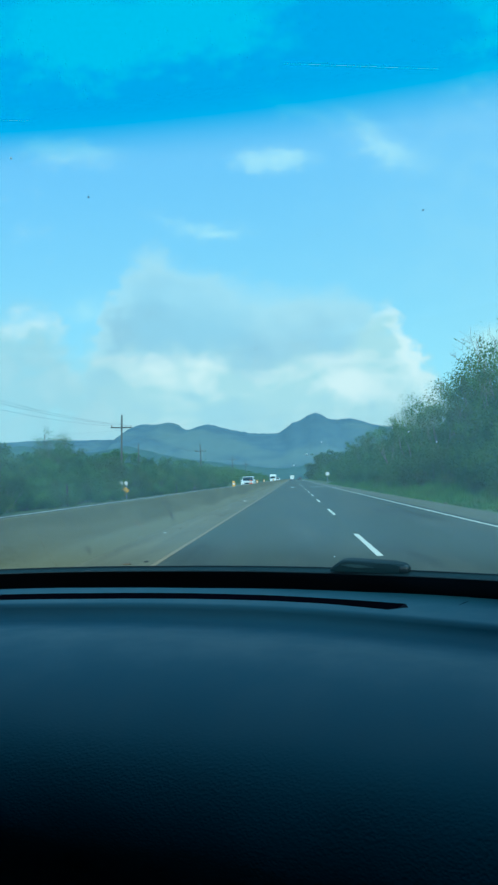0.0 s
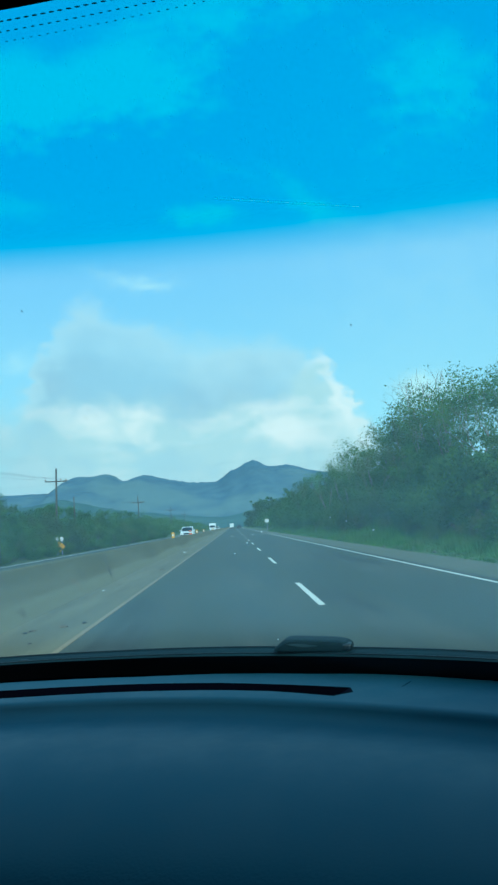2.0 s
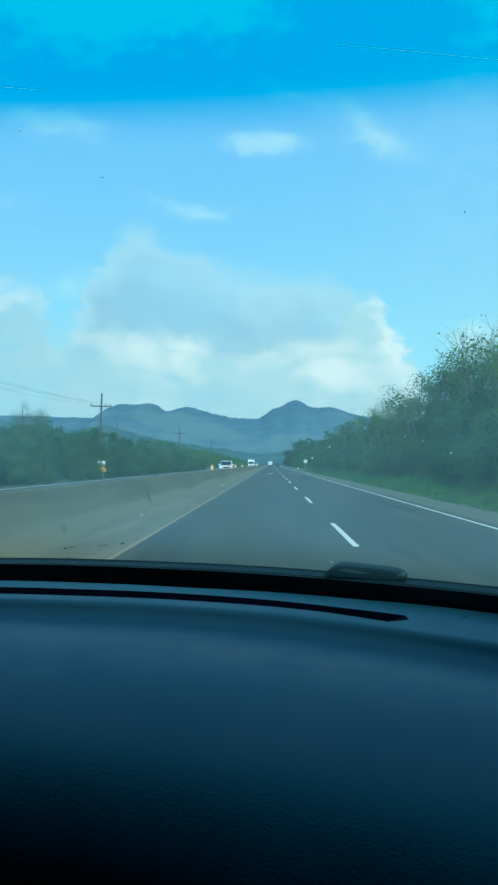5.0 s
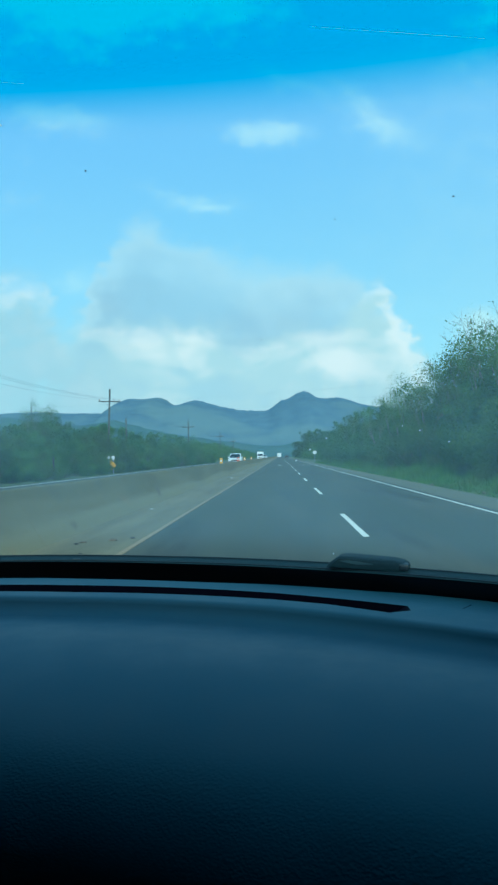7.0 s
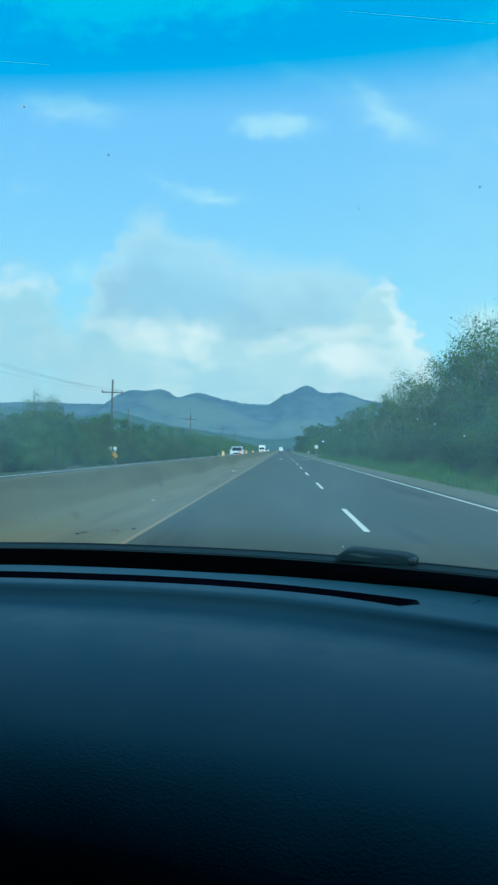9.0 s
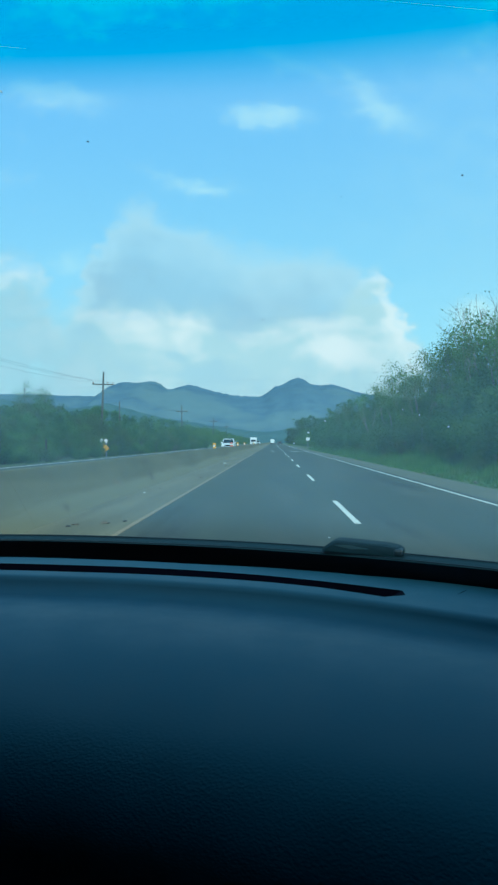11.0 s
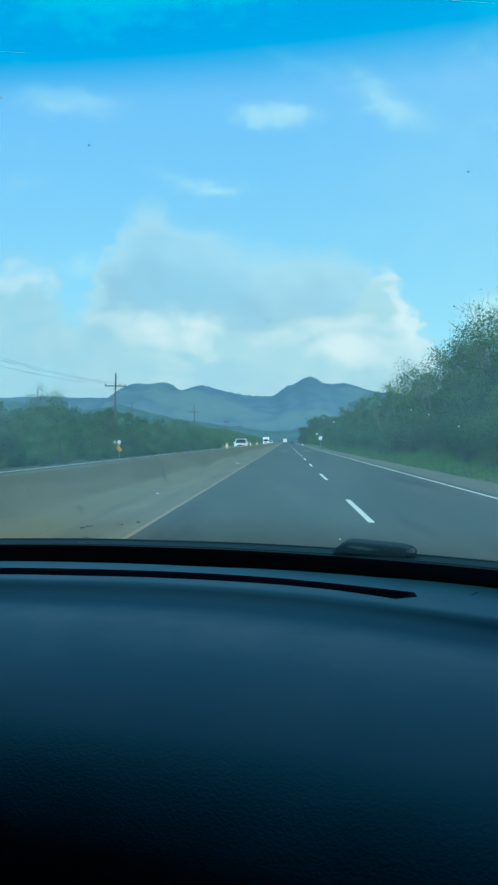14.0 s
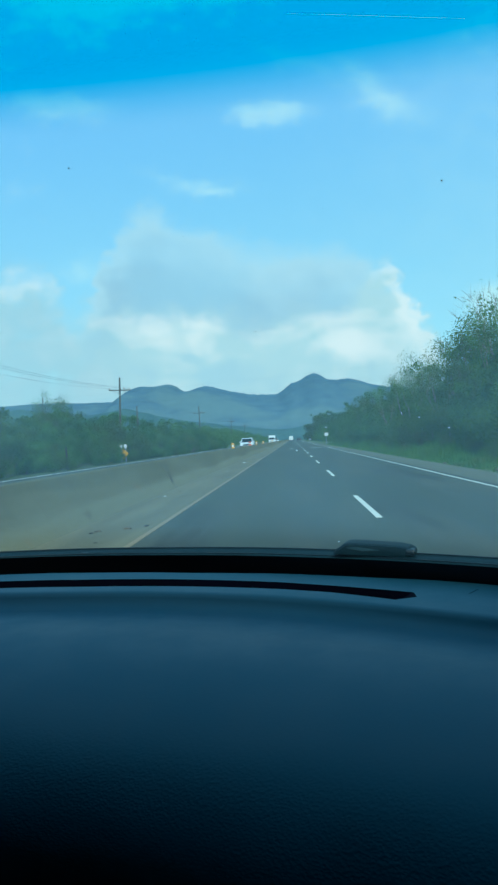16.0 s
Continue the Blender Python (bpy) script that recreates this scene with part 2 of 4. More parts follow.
def worn_paint(colour):
    def make(k):
        wear = k.noise(k.world, 14.0, 6.0, 0.65)
        patch = k.noise(k.world, 1.1, 4.0)
        fac = k.ramp(k.math("ADD", wear, k.math("MULTIPLY", patch, 0.4)), 0.78, 0.95, 0.0, 0.75)
        k.put(k.shader.inputs["Base Color"], k.mix(fac, rgb(*colour), rgb(0.12, 0.118, 0.11)))
    return make


def make_ground(k):
    big = k.noise(k.world, 0.05, 5.0)
    small = k.noise(k.world, 1.7, 6.0, 0.65)
    col = k.mix(k.ramp(big, 0.35, 0.65), rgb(0.045, 0.085, 0.028), rgb(0.085, 0.115, 0.04))
    col = k.mix(k.ramp(small, 0.45, 0.75, 0.0, 0.55), col, rgb(0.13, 0.115, 0.07))
    k.put(k.shader.inputs["Base Color"], col)
    bump(k, small, 0.6, 0.05)


def make_gravel(k):
    n = k.noise(k.world, 18.0, 5.0, 0.65)
    big = k.noise(k.world, 0.5, 4.0)
    col = k.mix(k.ramp(n, 0.3, 0.7), rgb(0.088, 0.090, 0.066), rgb(0.160, 0.158, 0.118))
    col = k.mix(k.ramp(big, 0.45, 0.7, 0.0, 0.5), col, rgb(0.085, 0.10, 0.05))
    k.put(k.shader.inputs["Base Color"], col)
    bump(k, n, 0.5, 0.012)


def leaf_look(dark, light, dry=(0.11, 0.11, 0.05), patchy=False):
    def make(k):
        island = k.node("ShaderNodeNewGeometry").outputs["Random Per Island"]
        own = k.node("ShaderNodeObjectInfo").outputs["Random"]
        col = k.mix(island, rgb(*dark), rgb(*light))
        clumps = k.ramp(k.noise(k.world, 0.55, 3.0, 0.6), 0.40, 0.62)
        col = k.mix(clumps, k.mix(0.45, col, rgb(0.022, 0.058, 0.030)), k.mix(0.42, col, rgb(0.19, 0.30, 0.085)))
        worn = k.ramp(k.noise(k.world, 0.45, 5.0, 0.65), 0.42, 0.66) if patchy else k.math("POWER", own, 2.5)
        col = k.mix(k.math("MULTIPLY", worn, 0.75 if patchy else 0.6), col, rgb(*dry))
        k.put(k.shader.inputs["Base Color"], col)
        glow = k.node("ShaderNodeBsdfTranslucent")
        k.put(glow.inputs[0], k.mix(0.4, col, rgb(0.12, 0.26, 0.06)))
        both = k.node("ShaderNodeMixShader")
        both.inputs[0].default_value = 0.5
        k.put(both.inputs[1], k.shader.outputs[0])
        k.put(both.inputs[2], glow.outputs[0])
        k.put(k.tree.nodes["Material Output"].inputs[0], both.outputs[0])
    return make


def make_bark(k):
    n = k.noise(k.stretch(k.place, 6.0, 6.0, 1.2), 1.0, 6.0, 0.65)
    k.put(k.shader.inputs["Base Color"], k.mix(k.ramp(n, 0.3, 0.7), rgb(0.10, 0.085, 0.065), rgb(0.27, 0.24, 0.19)))
    bump(k, n, 0.6, 0.03)


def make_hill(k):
    # forest on the slopes; distance haze is mixed into the colour as blue
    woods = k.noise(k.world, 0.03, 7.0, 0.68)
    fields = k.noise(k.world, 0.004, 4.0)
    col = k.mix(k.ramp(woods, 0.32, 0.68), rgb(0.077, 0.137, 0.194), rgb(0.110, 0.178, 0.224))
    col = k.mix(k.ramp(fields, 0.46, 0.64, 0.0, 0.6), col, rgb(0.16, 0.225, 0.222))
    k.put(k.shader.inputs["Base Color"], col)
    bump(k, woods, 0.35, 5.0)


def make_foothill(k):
    # scrub and small woods on the low slopes, haze painted in as teal
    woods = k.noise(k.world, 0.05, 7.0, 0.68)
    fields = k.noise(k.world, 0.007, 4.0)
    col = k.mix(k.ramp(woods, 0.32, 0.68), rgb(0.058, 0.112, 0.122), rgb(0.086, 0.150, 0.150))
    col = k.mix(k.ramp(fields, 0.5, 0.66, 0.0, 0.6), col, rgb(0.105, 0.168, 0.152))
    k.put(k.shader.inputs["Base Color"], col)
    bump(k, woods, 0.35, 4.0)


def make_dash(k):
    cells = k.node("ShaderNodeTexVoronoi")
    cells.feature = "SMOOTH_F1"
    k.put(cells.inputs["Vector"], k.stretch(k.place, 0.6, 1.0, 1.0))
    cells.inputs["Scale"].default_value = 400.0
    folds = k.noise(k.place, 450.0, 3.0)
    dust = k.noise(k.place, 9.0, 6.0, 0.6)
    k.put(k.shader.inputs["Base Color"], k.mix(k.ramp(dust, 0.35, 0.75), rgb(0.009, 0.051, 0.076), rgb(0.011, 0.060, 0.089)))
    k.shader.inputs["Specular Tint"].default_value = rgb(0.66, 0.88, 1.0)
    k.put(k.shader.inputs["Roughness"], k.ramp(dust, 0.3, 0.7, 0.5, 0.62))
    along = k.node("ShaderNodeSeparateXYZ")
    k.put(along.inputs[0], k.place)
    relief = k.math("ADD", cells.outputs["Distance"], k.math("MULTIPLY", folds, 0.5))
    bump(k, k.math("MULTIPLY", relief, k.ramp(along.outputs[2], 1.015, 0.955, 0.10, 1.0)), 0.45, 0.0012)


def see_through(name, make_colour, film):
    """Clear tinted sheet with a film of dust and a faint gloss."""
    m = bpy.data.materials.new(name)
    m.use_nodes = True
    k = Nodes(m.node_tree)
    m.node_tree.nodes.clear()
    clear = k.node("ShaderNodeBsdfTransparent")
    k.put(clear.inputs[0], make_colour(k))
    shine = k.node("ShaderNodeBsdfGlossy")
    shine.inputs["Roughness"].default_value = 0.03
    gloss = k.node("ShaderNodeMixShader")
    fres = k.node("ShaderNodeFresnel")
    fres.inputs[0].default_value = 1.25
    k.put(gloss.inputs[0], k.math("MULTIPLY", fres.outputs[0], 0.5))
    k.put(gloss.inputs[1], clear.outputs[0])
    k.put(gloss.inputs[2], shine.outputs[0])
    last = gloss.outputs[0]
    if film:
        dust = k.node("ShaderNodeBsdfTranslucent")
        dust.inputs[0].default_value = rgb(0.70, 0.92, 0.90)
        n = k.noise(k.node("ShaderNodeTexCoord").outputs["Object"], 3.0, 5.0)
        add = k.node("ShaderNodeMixShader")
        up = k.node("ShaderNodeSeparateXYZ")
        k.put(up.inputs[0], k.node("ShaderNodeTexCoord").outputs["UV"])
        # film thinnest at the foot, fullest in the lower part, thinner above
        film_share = k.math("MULTIPLY", k.ramp(up.outputs[1], 0.045, 0.15, 0.08, 1.15), k.ramp(up.outputs[1], 0.36, 0.6, 1.0, 0.72))
        k.put(add.inputs[0], k.math("MULTIPLY", k.ramp(n, 0.25, 0.75, film * 0.75, film * 1.25), film_share))
        k.put(add.inputs[1], last)
        k.put(add.inputs[2], dust.outputs[0])
        last = add.outputs[0]
    k.put(k.node("ShaderNodeOutputMaterial").inputs[0], last)
    return m


def band_colour(k):
    s = k.node("ShaderNodeSeparateXYZ")
    k.put(s.inputs[0], k.node("ShaderNodeTexCoord").outputs["UV"])
    return k.mix(k.ramp(s.outputs[1], 0.0, 0.215), rgb(1, 1, 1), rgb(0.0, 0.70, 0.86))


ASPHALT = material("asphalt", make_asphalt, 0.9, spec=0.2)
SHOULDER = material("dusty_shoulder", make_dusty_shoulder, 0.9)
CONCRETE = material("weathered_concrete", make_concrete, 0.92, spec=0.12)
WHITE_PAINT = material("white_road_paint", worn_paint((0.74, 0.71, 0.62)), 0.75, spec=0.15)
YELLOW_PAINT = material("faded_yellow_paint", worn_paint((0.27, 0.19, 0.105)), 0.7)
GROUND = material("meadow_ground", make_ground, 0.95)
GRAVEL = material("gravel", make_gravel, 0.95)
LEAF = [material("leaves", leaf_look(a, b), 0.7, spec=0.12) for a, b in (((0.070, 0.172, 0.050), (0.112, 0.232, 0.062)),
        ((0.090, 0.160, 0.056), (0.132, 0.208, 0.066)), ((0.046, 0.110, 0.040), (0.072, 0.150, 0.050)))]
DRY_LEAF = material("dry_leaves", leaf_look((0.085, 0.080, 0.045), (0.150, 0.118, 0.068), (0.16, 0.11, 0.07)), 0.8, spec=0.1)
GRASS = material("grass_blades", leaf_look((0.052, 0.185, 0.026), (0.090, 0.275, 0.036), (0.12, 0.15, 0.05), True), 0.6)
BARK = material("bark", make_bark, 0.9)
HILL = material("haze_tinted_forest", make_hill, 1.0, spec=0.0)
FOOTHILL = material("haze_tinted_slopes", make_foothill, 1.0, spec=0.0)
POLE_WOOD = plain("pole_wood", (0.075, 0.072, 0.064), 0.85)
STEEL = plain("galvanised_steel", (0.42, 0.44, 0.45), 0.45, 0.8)
CABLE = plain("cable", (0.03, 0.03, 0.03), 0.6)
CERAMIC = plain("insulator", (0.25, 0.18, 0.14), 0.3)
MARKER = plain("marker_plastic", (0.72, 0.36, 0.03), 0.5)
MARKER_RED = plain("marker_red", (0.55, 0.12, 0.06), 0.5)
WHITE_CAR = plain("white_car_paint", (0.74, 0.76, 0.77), 0.28, vary=0.05)
GREY_CAR = plain("dark_car_paint", (0.05, 0.055, 0.065), 0.25, vary=0.08)
RUBBER = plain("rubber", (0.022, 0.022, 0.023), 0.75)
BLACK_TRIM = plain("black_trim", (0.001, 0.008, 0.013), 0.5, spec=0.3)
DARK_GLASS = plain("tinted_window", (0.012, 0.017, 0.022), 0.06, vary=0.1)
LAMP_GLASS = plain("lamp_glass", (0.8, 0.8, 0.78), 0.1)
TAIL_RED = plain("tail_light", (0.4, 0.02, 0.02), 0.2)
DASH = material("grained_dash_plastic", make_dash, 0.55, spec=0.55)
FRIT = plain("black_frit", (0.004, 0.011, 0.019), 0.75, spec=0.2)
VENT_BLACK = plain("vent_black", (0.0008, 0.0016, 0.006), 0.9, spec=0.05)
LINING = plain("cabin_lining", (0.03, 0.03, 0.032), 0.95)
COWL = plain("cowl_plastic", (0.005, 0.019, 0.024), 0.6, spec=0.10)
WIPER = plain("wiper_plastic", (0.003, 0.013, 0.018), 0.6, spec=0.05)
# wiper plastic again, lightened to paint the facet's highlight
FACET = plain("wiper_facet_highlight", (0.050, 0.105, 0.120), 0.5, spec=0.3)
SPECK_DARK = plain("dried_insect", (0.05, 0.045, 0.04), 0.8)
SPECK_PALE = plain("pale_litter", (0.6, 0.6, 0.56), 0.7)
# brown litter colour, also worn by the barrier's painted shadow strip
DEBRIS_AND_SHADOW = plain("litter", (0.12, 0.09, 0.06), 0.9, vary=0.5)
SCREEN = see_through("windscreen_glass", lambda k: rgb(0.79, 0.90, 0.89), 0.13)
BAND = see_through("blue_shade_band", band_colour, 0.0)
TINTED = see_through("dark_side_pane", lambda k: rgb(0.05, 0.06, 0.065), 0.0)


def make_splash(k):
    k.shader.inputs["Base Color"].default_value = rgb(0.8, 0.8, 0.76)
    through_light = k.node("ShaderNodeBsdfTranslucent")
    through_light.inputs[0].default_value = rgb(0.9, 0.95, 0.95)
    both = k.node("ShaderNodeMixShader")
    both.inputs[0].default_value = 0.75
    k.put(both.inputs[1], k.shader.outputs[0])
    k.put(both.inputs[2], through_light.outputs[0])
    k.put(k.tree.nodes["Material Output"].inputs[0], both.outputs[0])


SPLASH = material("dried_splash", make_splash, 0.7)


# ---- mesh helpers ----
def part(name, bm, mat, parent=None, label="", smooth=False):
    me = bpy.data.meshes.new(name)
    bmesh.ops.recalc_face_normals(bm, faces=bm.faces)
    bm.to_mesh(me)
    bm.free()
    me.materials.append(mat)
    if smooth:
        me.shade_smooth()
    ob = new(name, me)
    if parent:
        ob.parent = parent
    if label:
        tagged(ob, label)
    return ob


def raw(name, verts, faces, mat, parent=None, label="", smooth=False):
    me = bpy.data.meshes.new(name)
    me.from_pydata([tuple(v) for v in verts], [], faces)
    me.materials.append(mat)
    if smooth:
        me.shade_smooth()
    ob = new(name, me)
    if parent:
        ob.parent = parent
    if label:
        tagged(ob, label)
    return ob


def empty(name, m, label, category, group=""):
    ob = new(name)
    ob.matrix_basis = m
    return tagged(ob, label, category, group)


def box(bm, x0, x1, y0, y1, z0, z1, bevel=0.0):
    m = Matrix.Translation(((x0 + x1) / 2, (y0 + y1) / 2, (z0 + z1) / 2)) @ Matrix.Diagonal((x1 - x0, y1 - y0, z1 - z0, 1))
    made = bmesh.ops.create_cube(bm, size=1, matrix=m)["verts"]
    if bevel:
        edges = {e for v in made for e in v.link_edges}
        bmesh.ops.bevel(bm, geom=list(edges), offset=bevel, segments=2, profile=0.5, affect="EDGES")
    return bm


def a_box(*size, bevel=0.0):
    return box(bmesh.new(), *size, bevel=bevel)


def tube(bm, points, radii, sides=7):
    """A round limb through the points, with a radius at each."""
    rings = []
    for i, p in enumerate(points):
        a = Vector(points[max(i - 1, 0)])
        b = Vector(points[min(i + 1, len(points) - 1)])
        q = (b - a).normalized().to_track_quat("Z", "Y")
        rings.append([bm.verts.new(Vector(p) + q @ Vector((math.cos(t) * radii[i], math.sin(t) * radii[i], 0)))
                      for t in (2 * math.pi * j / sides for j in range(sides))])
    for r0, r1 in zip(rings, rings[1:]):
        for j in range(sides):
            bm.faces.new((r0[j], r0[(j + 1) % sides], r1[(j + 1) % sides], r1[j]))
    bm.faces.new(rings[0][::-1])
    bm.faces.new(rings[-1])
    return bm


def sheet(bm, columns):
    """Faces between columns of points."""
    grid = [[bm.verts.new(p) for p in col] for col in columns]
    for a, b in zip(grid, grid[1:]):
        for i in range(len(a) - 1):
            bm.faces.new((a[i], a[i + 1], b[i + 1], b[i]))
    return grid


def extrude_profile(bm, profile, x0, x1, steps=1):
    """A closed profile of (y, z) carried from x0 to x1."""
    rings = [[bm.verts.new((x0 + (x1 - x0) * i / steps, y, z)) for y, z in profile] for i in range(steps + 1)]
    n = len(profile)
    for a, b in zip(rings, rings[1:]):
        for j in range(n):
            bm.faces.new((a[j], a[(j + 1) % n], b[(j + 1) % n], b[j]))
    bm.faces.new(rings[0])
    bm.faces.new(rings[-1][::-1])
    return bm


# ---- ground, road, barrier, hills ----
LEFT_LINE, LANE_LINE, RIGHT_LINE = -2.17, 1.37, 4.70
BARRIER_TOE, BARRIER_TOP, BARRIER_HIGH = -3.50, -4.00, 0.835


def build_ground():
    bm = bmesh.new()
    xs = [-2600, -900, -300, -90, -30, 30, 90, 300, 900, 2600]
    ys = [-400, -100, 0, 100, 300, 700, 1500, 4200]
    sheet(bm, [[(x, y, -0.06) for y in ys] for x in xs])
    tagged(part("ground", bm, GROUND), "green scrubby meadow ground reaching to the hills", "ground", kind="structure")


def slab(name, x0, x1, y0, y1, top, mat, label, category):
    bm = bmesh.new()
    box(bm, x0, x1, y0, y1, top - 0.2, top)
    return tagged(part(name, bm, mat), label, category, kind="structure")


def build_road():
    slab("road", -2.215, 5.0, -60, 1300, 0.0, ASPHALT, "grey asphalt carriageway with worn wheel tracks", "road")
    slab("shoulder_median", -3.55, -2.219, -60, 1300, 0.0, SHOULDER, "dusty sand-covered inner shoulder beside the barrier", "shoulder")
    slab("shoulder_outer", 5.004, 6.3, -60, 1300, -0.004, GRAVEL, "grey gravel and chip-seal outer shoulder", "shoulder")
    slab("road_opposite", -13.2, -4.3, -60, 1300, -0.004, ASPHALT, "grey asphalt oncoming carriageway behind the barrier", "road")
    marks = (("edge_line", RIGHT_LINE, 0.082, WHITE_PAINT, "continuous white edge line on the asphalt"),
             ("median_line", LEFT_LINE, 0.085, YELLOW_PAINT, "faded yellow line beside the inner shoulder"),
             ("edge_line_opposite", -12.6, 0.09, WHITE_PAINT, "white edge line of the oncoming carriageway"))
    for name, x, wide, mat, label in marks:
        bm = a_box(x - wide / 2, x + wide / 2, -60, 1300, -0.02, 0.005)
        tagged(part(name, bm, mat), label, "road marking", kind="structure")
    bm = a_box(-0.051, 0.051, 0, 4.2, -0.02, 0.005)
    first = tagged(part("lane_dash", bm, WHITE_PAINT), "white painted dash of the lane line", "road marking", "lane dashes", "structure")
    first.matrix_basis = pose(LANE_LINE, 10.9, 0)
    for i in [k for k in range(-5, 46) if k]:
        copy_thing(first, pose(LANE_LINE + 0.01 * math.sin(i * 2.1), 10.9 + 12.05 * i, 0))

    def arrow(name, outline, x, y, label):
        bm = bmesh.new()
        low = [bm.verts.new((a, b, -0.02)) for a, b in outline]
        high = [bm.verts.new((a, b, 0.005)) for a, b in outline]
        bm.faces.new(high)
        for j in range(len(low)):
            k = (j + 1) % len(low)
            bm.faces.new((low[j], low[k], high[k], high[j]))
        ob = tagged(part(name, bm, WHITE_PAINT), label, "road marking", kind="structure")
        ob.matrix_basis = pose(x, y, 0)

    arrow("arrow_ahead", ((-0.12, 0), (0.12, 0), (0.12, 1.9), (0.42, 1.9), (0, 3.4), (-0.42, 1.9), (-0.12, 1.9)),
          -0.1, 92.0, "white painted straight-ahead arrow in the lane")
    arrow("arrow_merge", ((0.9, 0), (1.15, 0), (0.1, 2.6), (0.25, 3.0), (-0.6, 3.3), (-0.4, 1.9), (-0.15, 2.3)),
          3.0, 91.5, "white painted arrow bending towards the next lane")


def build_barrier():
    wall = tagged(new("median_barrier"), "weathered tan concrete safety barrier with dark stains", "barrier", kind="structure")
    toe, top, high = BARRIER_TOE, BARRIER_TOP, BARRIER_HIGH
    side = ((toe, -0.1), (toe, 0.003), (toe - 0.20, 0.30), (top + 0.012, high - 0.03), (top - 0.01, high))
    far = 2 * (top - 0.09)
    outline = list(side) + [(far - x, z) for x, z in reversed(side)]
    long = 9.99

    def segment(bm, y0, y1):
        rings = [[bm.verts.new((x, y, z)) for x, z in outline] for y in (y0, y1)]
        n = len(outline)
        for j in range(n):
            bm.faces.new((rings[0][j], rings[0][(j + 1) % n], rings[1][(j + 1) % n], rings[1][j]))
        bm.faces.new(rings[0])
        bm.faces.new(rings[1][::-1])

    bm = bmesh.new()
    segment(bm, 0, long)
    first = part("barrier_segment", bm, CONCRETE, wall)
    first.location = (0, -40, 0)
    for i in range(1, 60):
        o = first.copy()
        scene.collection.objects.link(o)
        o.location = (random.uniform(-0.002, 0.002), -40 + 10 * i, random.uniform(-0.002, 0.002))
    bm = bmesh.new()
    segment(bm, 560, 1300)
    part("barrier_run", bm, CONCRETE, wall)
    # cast shadow down the barrier's face, laid on as a dark strip
    bm = bmesh.new()
    face = ((0.75, 20.9), (0.58, 20.75), (0.43, 20.6), (0.3, 20.42), (0.25, 20.35), (0.16, 20.2))
    sheet(bm, [[(BARRIER_TOE + 0.003 - (0.20 * (z - 0.015) / 0.285 if z < 0.3 else 0.20 + (0.288 * (z - 0.3) / (BARRIER_HIGH - 0.33))), y + w * (0.10 + 0.05 * math.sin(z * 9)), z) for z, y in face] for w in (-1, 0, 1)])
    bmesh.ops.solidify(bm, geom=bm.faces[:], thickness=-0.004)
    part("scrape", bm, DEBRIS_AND_SHADOW, wall, "dark strip painted as a cast shadow")


def build_hills():
    rng = np.random.default_rng(5)

    def crest(x):
        h = 139 + 10 * math.exp(-((x + 760) / 260) ** 2)
        for cx, high, wide, flat in ((-465, 16, 32, 2), (-398, 43, 70, 4), (-335, 14, 40, 2), (-250, 37, 60, 2), (-165, 15, 60, 2), (-60, 5, 55, 2),
                                     (0, 25, 26, 2), (58, 52, 45, 2.5), (150, 37, 75, 2.5), (260, 14, 100, 2)):
            h += high * math.exp(-abs((x - cx) / wide) ** flat)
        if x > 330:
            h *= max(0.35, 1 - (x - 330) / 1400)
        return h

    def field(name, x0, x1, nx, y0, y1, ny, height, label, mat=HILL):
        verts = []
        for i in range(nx + 1):
            x = x0 + (x1 - x0) * i / nx
            for j in range(ny + 1):
                y = y0 + (y1 - y0) * j / ny
                verts.append((x, y, height(x, y)))
        faces = [(i * (ny + 1) + j, (i + 1) * (ny + 1) + j, (i + 1) * (ny + 1) + j + 1, i * (ny + 1) + j + 1)
                 for i in range(nx) for j in range(ny)]
        tagged(raw(name, verts, faces, mat, smooth=True), label, "hills", kind="structure")

    def main(x, y):
        f = (y - 2000) / (620 if y < 2000 else 500)
        rid = noise.fractal(Vector((x / 210, y / 300, 1.7)), 1.0, 2.0, 5)
        tops = noise.fractal(Vector((x / 11, y / 40, 4.0)), 0.9, 2.1, 4)
        bell = max(0.0, 1 - abs(f) ** 1.35)
        return -12 + crest(x + 10 * rid) * bell + rid * 13 * min(1, abs(f) * 3) * bell + tops * 3.8 * bell * math.exp(-(f * 4) ** 2) + 1.30

    def low(x, y):
        bell = max(0.0, 1 - ((y - 1150) / 430) ** 2)
        n = noise.fractal(Vector((x / 260, y / 240, 8.1)), 1.0, 2.0, 5)
        tops = noise.fractal(Vector((x / 14, y / 30, 2.0)), 1.0, 2.1, 3)
        rise = min(1.0, (abs(x + 20) / 240) ** 1.2)
        return -10 + bell * (27 + (30 + 24 * n) * rise + 2.6 * tops)

    def remote(x, y):
        n = noise.fractal(Vector((x / 300, 0.3, 3.3)), 1.0, 2.0, 5)
        return -30 + max(0.0, 1 - abs((y - 3900) / 260)) * (205 + 12 * n + 82 * math.exp(-((x + 1130) / 190) ** 2))

    field("hills_main", -2000, 1700, 860, 1380, 2500, 44, main, "forested hills with rounded peaks, distance haze painted in as blue-green")
    field("hills_low", -1700, 1500, 420, 730, 1570, 46, low, "low wooded foothills at the end of the road, haze painted into their green", FOOTHILL)
    field("hills_remote", -3200, -300, 90, 3640, 4160, 6, remote, "remote ridge behind the hills in the same haze-tinted colour")


